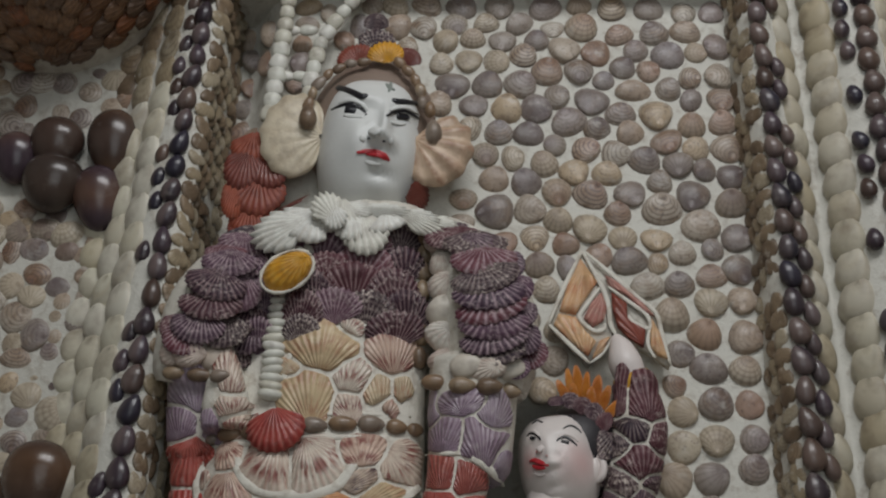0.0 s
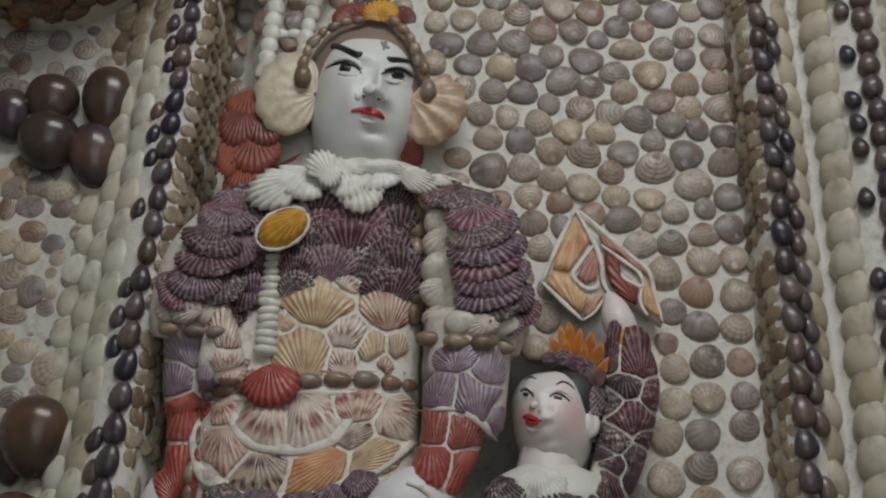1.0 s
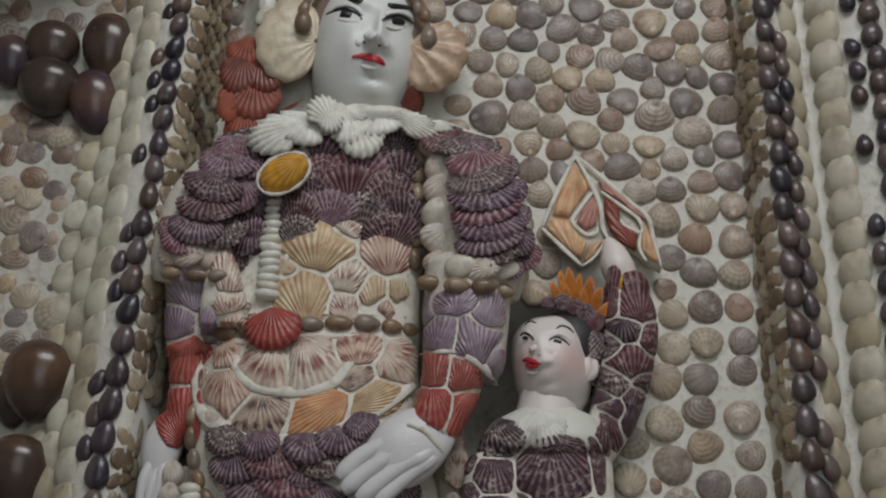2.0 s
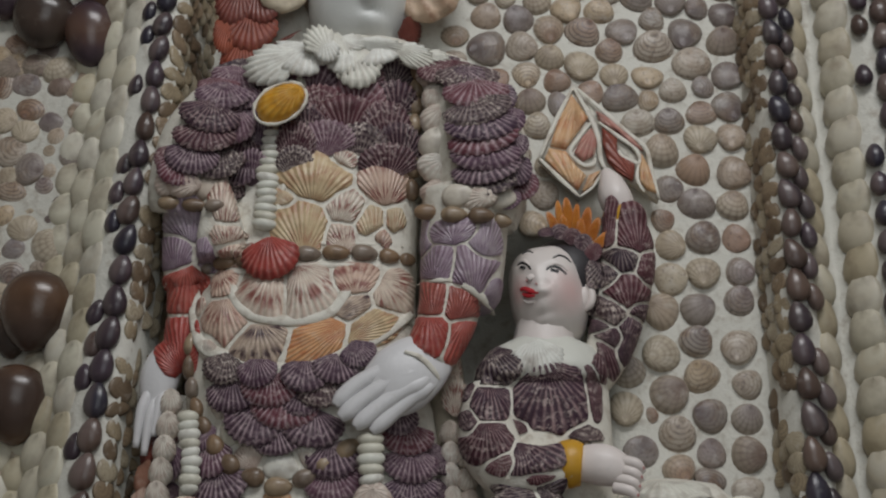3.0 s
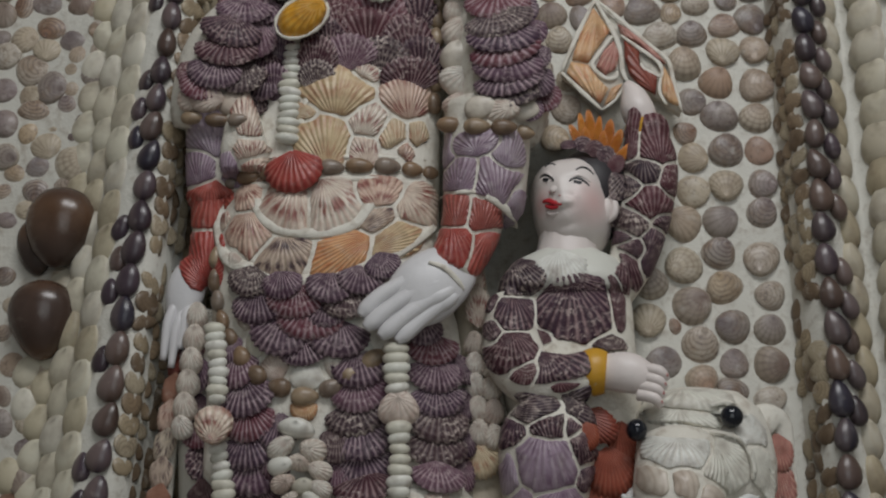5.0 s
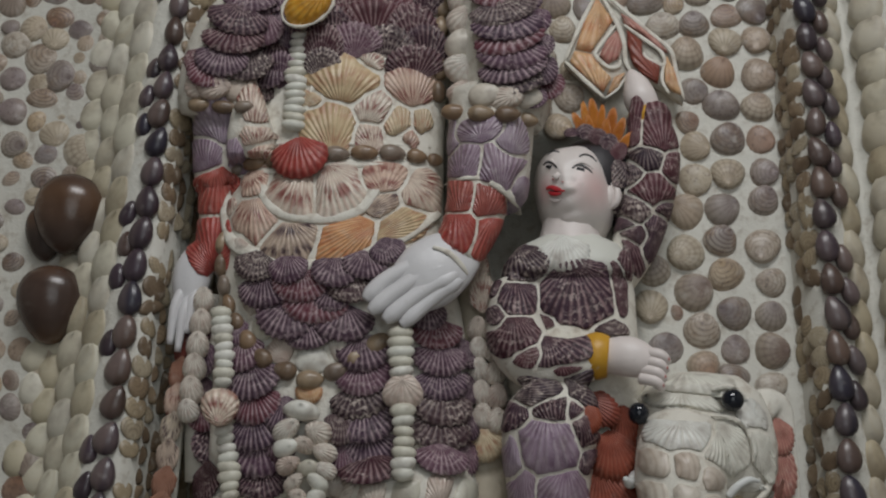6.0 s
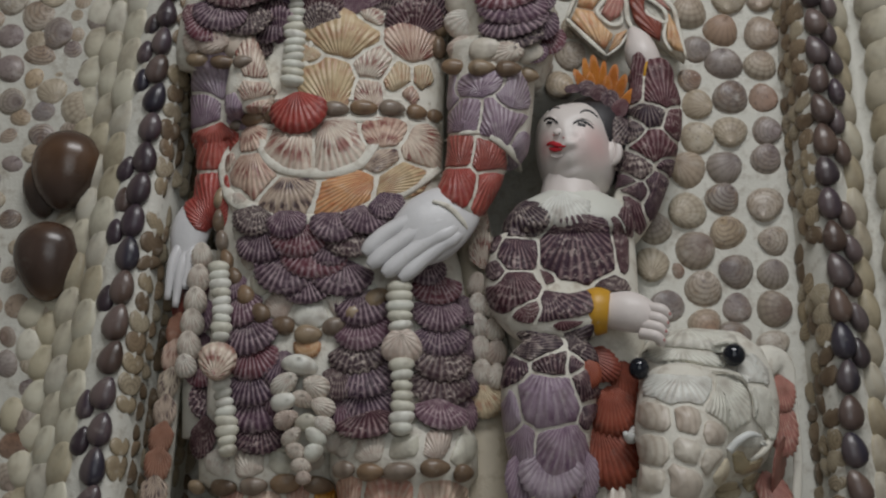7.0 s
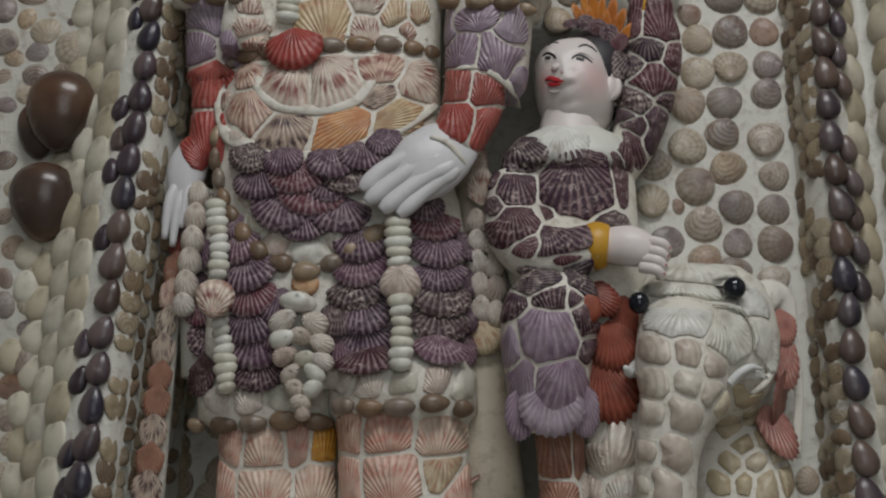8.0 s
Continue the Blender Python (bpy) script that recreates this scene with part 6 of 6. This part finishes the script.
SCALES = [shared("scale", s, TAN) for s in (scallop(7, 3, 66, 0.24, 0.03), scallop(6, 3, 60, 0.28, 0.02))]
for i in range(15):
    p = radians(84 + 6.2 * i)
    n = max(6, int(30 * math.sin(p)))
    for b in range(n):
        a = radians(184 + 172 * (b + 0.5 * (i % 2)) / n)
        out = Vector((math.sin(p) * math.cos(a) / 0.165, math.sin(p) * math.sin(a) / 0.240, math.cos(p) / 0.200))
        spot = (-0.365 + 0.165 * math.sin(p) * math.cos(a), 0.240 * math.sin(p) * math.sin(a), 1.962 + 0.200 * math.cos(p))
        m = facing(spot, out, 140 + 60 * b / n + j(14), 15) @ Matrix.Diagonal((0.024, 0.034, 0.026, 1))
        part("scale", SCALES[dice.randrange(2)], urn, m)
niche_shells([
    (41, 1832, 34, 27), (79, 1829, 34, 30), (120, 1828, 32, 28), (169, 1824, 37, 30), (206, 1827, 28, 22), (241, 1823, 31, 31), (281, 1822, 32, 30), (318, 1815, 27, 27),
    (348, 1815, 27, 28), (37, 1803, 30, 29), (71, 1806, 29, 26), (105, 1807, 28, 23), (141, 1805, 32, 26), (176, 1798, 26, 19), (207, 1799, 35, 34), (247, 1788, 32, 25),
    (284, 1790, 32, 29), (318, 1791, 34, 26), (60, 1785, 28, 29), (90, 1787, 28, 23), (122, 1784, 30, 25), (158, 1784, 27, 25), (188, 1773, 35, 32), (221, 1767, 30, 33)])
niche_shells([
    (263, 1768, 28, 25), (297, 1762, 36, 32), (327, 1765, 24, 26), (56, 1757, 26, 26), (85, 1761, 29, 28), (114, 1758, 28, 30), (143, 1766, 30, 29), (168, 1745, 34, 34),
    (202, 1745, 32, 31), (248, 1748, 28, 26), (275, 1743, 24, 27), (318, 1734, 23, 28), (67, 1730, 37, 29), (104, 1730, 33, 32), (139, 1730, 35, 32), (176, 1714, 27, 30),
    (213, 1708, 37, 32), (227, 1732, 24, 22), (258, 1719, 39, 24), (294, 1720, 27, 27), (317, 1706, 22, 28), (52, 1708, 30, 30), (90, 1706, 32, 27), (123, 1700, 33, 33)])
niche_shells([
    (154, 1699, 33, 34), (188, 1683, 39, 31), (242, 1691, 33, 26), (279, 1690, 35, 34), (315, 1676, 29, 29), (85, 1678, 24, 30), (114, 1672, 30, 28), (146, 1670, 33, 28),
    (172, 1657, 23, 27), (203, 1651, 30, 31), (217, 1674, 29, 26), (251, 1668, 30, 28), (287, 1658, 36, 28), (317, 1649, 27, 28), (100, 1647, 29, 28), (128, 1642, 23, 30),
    (160, 1634, 29, 29), (190, 1625, 32, 30), (234, 1644, 30, 31), (263, 1636, 34, 30), (297, 1631, 32, 28), (324, 1624, 23, 28), (108, 1617, 31, 29), (141, 1613, 32, 31)])
niche_shells([
    (172, 1602, 31, 31), (223, 1621, 32, 27), (246, 1599, 33, 30), (277, 1611, 26, 26), (309, 1595, 34, 34), (76, 1596, 29, 23), (108, 1581, 38, 39), (143, 1582, 32, 33),
    (171, 1569, 30, 28), (205, 1597, 37, 32), (232, 1576, 28, 27), (277, 1579, 42, 35), (147, 1551, 29, 27), (203, 1560, 36, 31), (177, 1543, 28, 25), (235, 1549, 29, 25),
    (268, 1547, 33, 25), (314, 1561, 40, 34), (117, 1548, 28, 25), (75, 1570, 26, 21), (293, 1531, 28, 26), (324, 1535, 22, 26), (240, 1524, 37, 30), (210, 1530, 28, 27)])
niche_shells([
    (268, 1521, 20, 25), (256, 1496, 36, 28), (287, 1497, 31, 27), (320, 1506, 32, 25), (317, 1478, 34, 29), (277, 1465, 35, 34), (307, 1444, 34, 32), (307, 1409, 38, 30),
    (282, 1425, 27, 29), (312, 1374, 34, 32), (309, 1339, 33, 31), (279, 1367, 29, 31), (301, 1302, 32, 33), (277, 1333, 32, 33), (267, 1301, 34, 36), (274, 1393, 22, 24),
    (121, 1522, 29, 23), (150, 1521, 31, 27), (125, 1495, 28, 29), (156, 1494, 28, 28), (134, 1464, 30, 27), (135, 1436, 26, 29), (159, 1421, 30, 32), (131, 1408, 22, 23)])
niche_shells([
    (177, 1519, 20, 28), (178, 1465, 28, 30), (227, 1447, 27, 29), (164, 1451, 24, 26), (148, 1391, 27, 28), (350, 1772, 28, 34), (349, 1736, 29, 33), (349, 1707, 31, 29),
    (348, 1678, 31, 29), (349, 1648, 34, 32), (350, 1615, 29, 30), (348, 1584, 35, 32), (349, 1548, 32, 33), (347, 1513, 32, 32), (348, 1480, 31, 29), (347, 1441, 34, 35),
    (343, 1407, 32, 29), (343, 1372, 27, 30), (344, 1339, 27, 29), (341, 1310, 29, 29), (-165, 1829, 31, 30), (-151, 1800, 34, 28), (-153, 1766, 27, 26), (-161, 1738, 30, 26)])
niche_shells([
    (-161, 1709, 30, 32), (-168, 1673, 35, 31), (-129, 1809, 24, 30), (-132, 1775, 22, 32), (-88, 1832, 31, 19), (-88, 1810, 27, 18), (-94, 1761, 22, 29), (-93, 1785, 22, 22),
    (-97, 1733, 30, 21), (-48, 1789, 22, 26), (-32, 1806, 21, 31), (-65, 1824, 18, 25), (-18, 1833, 25, 22), (10, 1805, 28, 32), (20, 1779, 24, 24), (7, 1831, 31, 25),
    (-168, 1634, 27, 31), (-147, 1693, 30, 30)])
niche_shells([
    (297, 1271, 32, 30), (264, 1260, 35, 36), (300, 1237, 35, 31), (232, 1243, 31, 31), (268, 1221, 36, 37), (305, 1200, 31, 33), (228, 1208, 32, 32), (273, 1183, 35, 33),
    (239, 1167, 34, 29), (251, 1201, 12, 16), (303, 1165, 27, 27), (273, 1151, 31, 27), (301, 1141, 31, 22), (336, 1266, 35, 34), (342, 1229, 27, 28), (339, 1196, 30, 28),
    (337, 1163, 31, 35), (333, 1131, 31, 25), (333, 1103, 30, 27), (348, 949, 20, 25), (-187, 979, 35, 35), (-197, 1027, 22, 31), (-161, 963, 30, 30), (-224, 1116, 26, 38)])
niche_shells([
    (-209, 1081, 22, 27), (-200, 1107, 21, 27), (-223, 1171, 21, 33), (-203, 955, 25, 31), (-228, 970, 25, 31), (73, 959, 30, 30), (190, 1120, 26, 26)])
outer_shells([
    (-374, 1576, 23, 23), (-354, 1576, 25, 20), (-327, 1571, 29, 23), (-360, 1553, 26, 23), (-326, 1550, 23, 20), (-353, 1528, 28, 22), (-322, 1528, 16, 13), (-302, 1524, 23, 24),
    (-357, 1504, 26, 22), (-302, 1499, 23, 23), (-372, 1482, 28, 30), (-331, 1478, 18, 18), (-308, 1473, 25, 23), (-351, 1463, 26, 32), (-328, 1459, 16, 17), (-308, 1449, 21, 23),
    (-365, 1436, 29, 19), (-334, 1441, 20, 20), (-311, 1423, 26, 22), (-344, 1416, 23, 16), (-369, 1412, 17, 21), (-351, 1400, 28, 24), (-305, 1401, 19, 20), (-324, 1406, 17, 16)])
outer_shells([
    (-325, 1379, 31, 34), (-355, 1376, 25, 21), (-325, 1353, 31, 24), (-358, 1354, 24, 21), (-383, 1554, 17, 27), (-381, 1516, 23, 26), (-332, 1509, 25, 23), (-373, 1454, 20, 23),
    (-295, 1549, 21, 40), (-325, 1495, 19, 19), (-326, 1263, 21, 23), (-406, 1573, 23, 25), (-406, 1542, 25, 24), (-399, 1498, 25, 26), (-398, 1461, 22, 23), (-395, 1425, 24, 25),
    (-392, 1389, 24, 25)])
outer_shells([
    (-369, 1179, 23, 23), (-344, 1174, 29, 23), (-373, 1152, 16, 23), (-341, 1152, 23, 24), (-372, 1125, 19, 25), (-347, 1127, 27, 24), (-351, 1101, 24, 22), (-350, 1074, 28, 26),
    (-370, 1072, 12, 20), (-358, 1048, 33, 24), (-359, 1021, 29, 24), (-358, 995, 24, 25), (-362, 969, 20, 25), (-326, 1265, 22, 21), (-397, 1180, 23, 26), (-397, 1147, 23, 25),
    (-393, 1099, 23, 25), (-393, 1052, 23, 24), (-385, 1010, 22, 24), (-387, 975, 22, 24), (-335, 959, 22, 23), (-350, 944, 22, 23)])
outer_shells([
    (-381, 1575, 23, 24), (-350, 1577, 25, 21), (-329, 1569, 29, 24), (-362, 1556, 25, 20), (-376, 1601, 23, 20), (-343, 1595, 23, 20), (-277, 1784, 27, 30), (-271, 1759, 24, 25),
    (-295, 1749, 28, 25), (-318, 1739, 24, 25), (-387, 1723, 22, 24), (-405, 1703, 28, 29), (-371, 1751, 30, 22), (-281, 1729, 24, 26), (-396, 1751, 24, 25), (-347, 1750, 24, 25),
    (-325, 1708, 24, 26), (-256, 1798, 18, 45), (-349, 1715, 20, 22), (-298, 1718, 24, 22), (-391, 1586, 23, 20), (-309, 1546, 23, 20)])
big_cowries([
    (-346, 1669, 56, 59), (-287, 1668, 54, 77), (-388, 1654, 47, 59), (-345, 1621, 64, 65), (-297, 1605, 52, 72), (-326, 1309, 67, 79), (-351, 1293, 36, 56)])
big_cowries([
    (-338, 1219, 62, 76)])

# smaller shells close the gaps on the outer wall
taken = [(c.matrix_basis.translation.x, c.matrix_basis.translation.z, 0.038 if c.name.startswith("big") else 0.0208) for c in wall_west.children]
fill = 0
for _ in range(5000):
    x, z = dice.uniform(-0.44, -0.24), dice.uniform(0.88, 1.80)
    if fill < 260 and x < strip_x(z) - 0.078 and all(math.hypot(x - a, z - b) > r for a, b, r in taken):
        lay([(x * 1000, z * 1000, dice.uniform(21, 27), dice.uniform(17, 21))], wall_west, 0.0165)
        taken.append((x, z, 0.0215))
        fill += 1
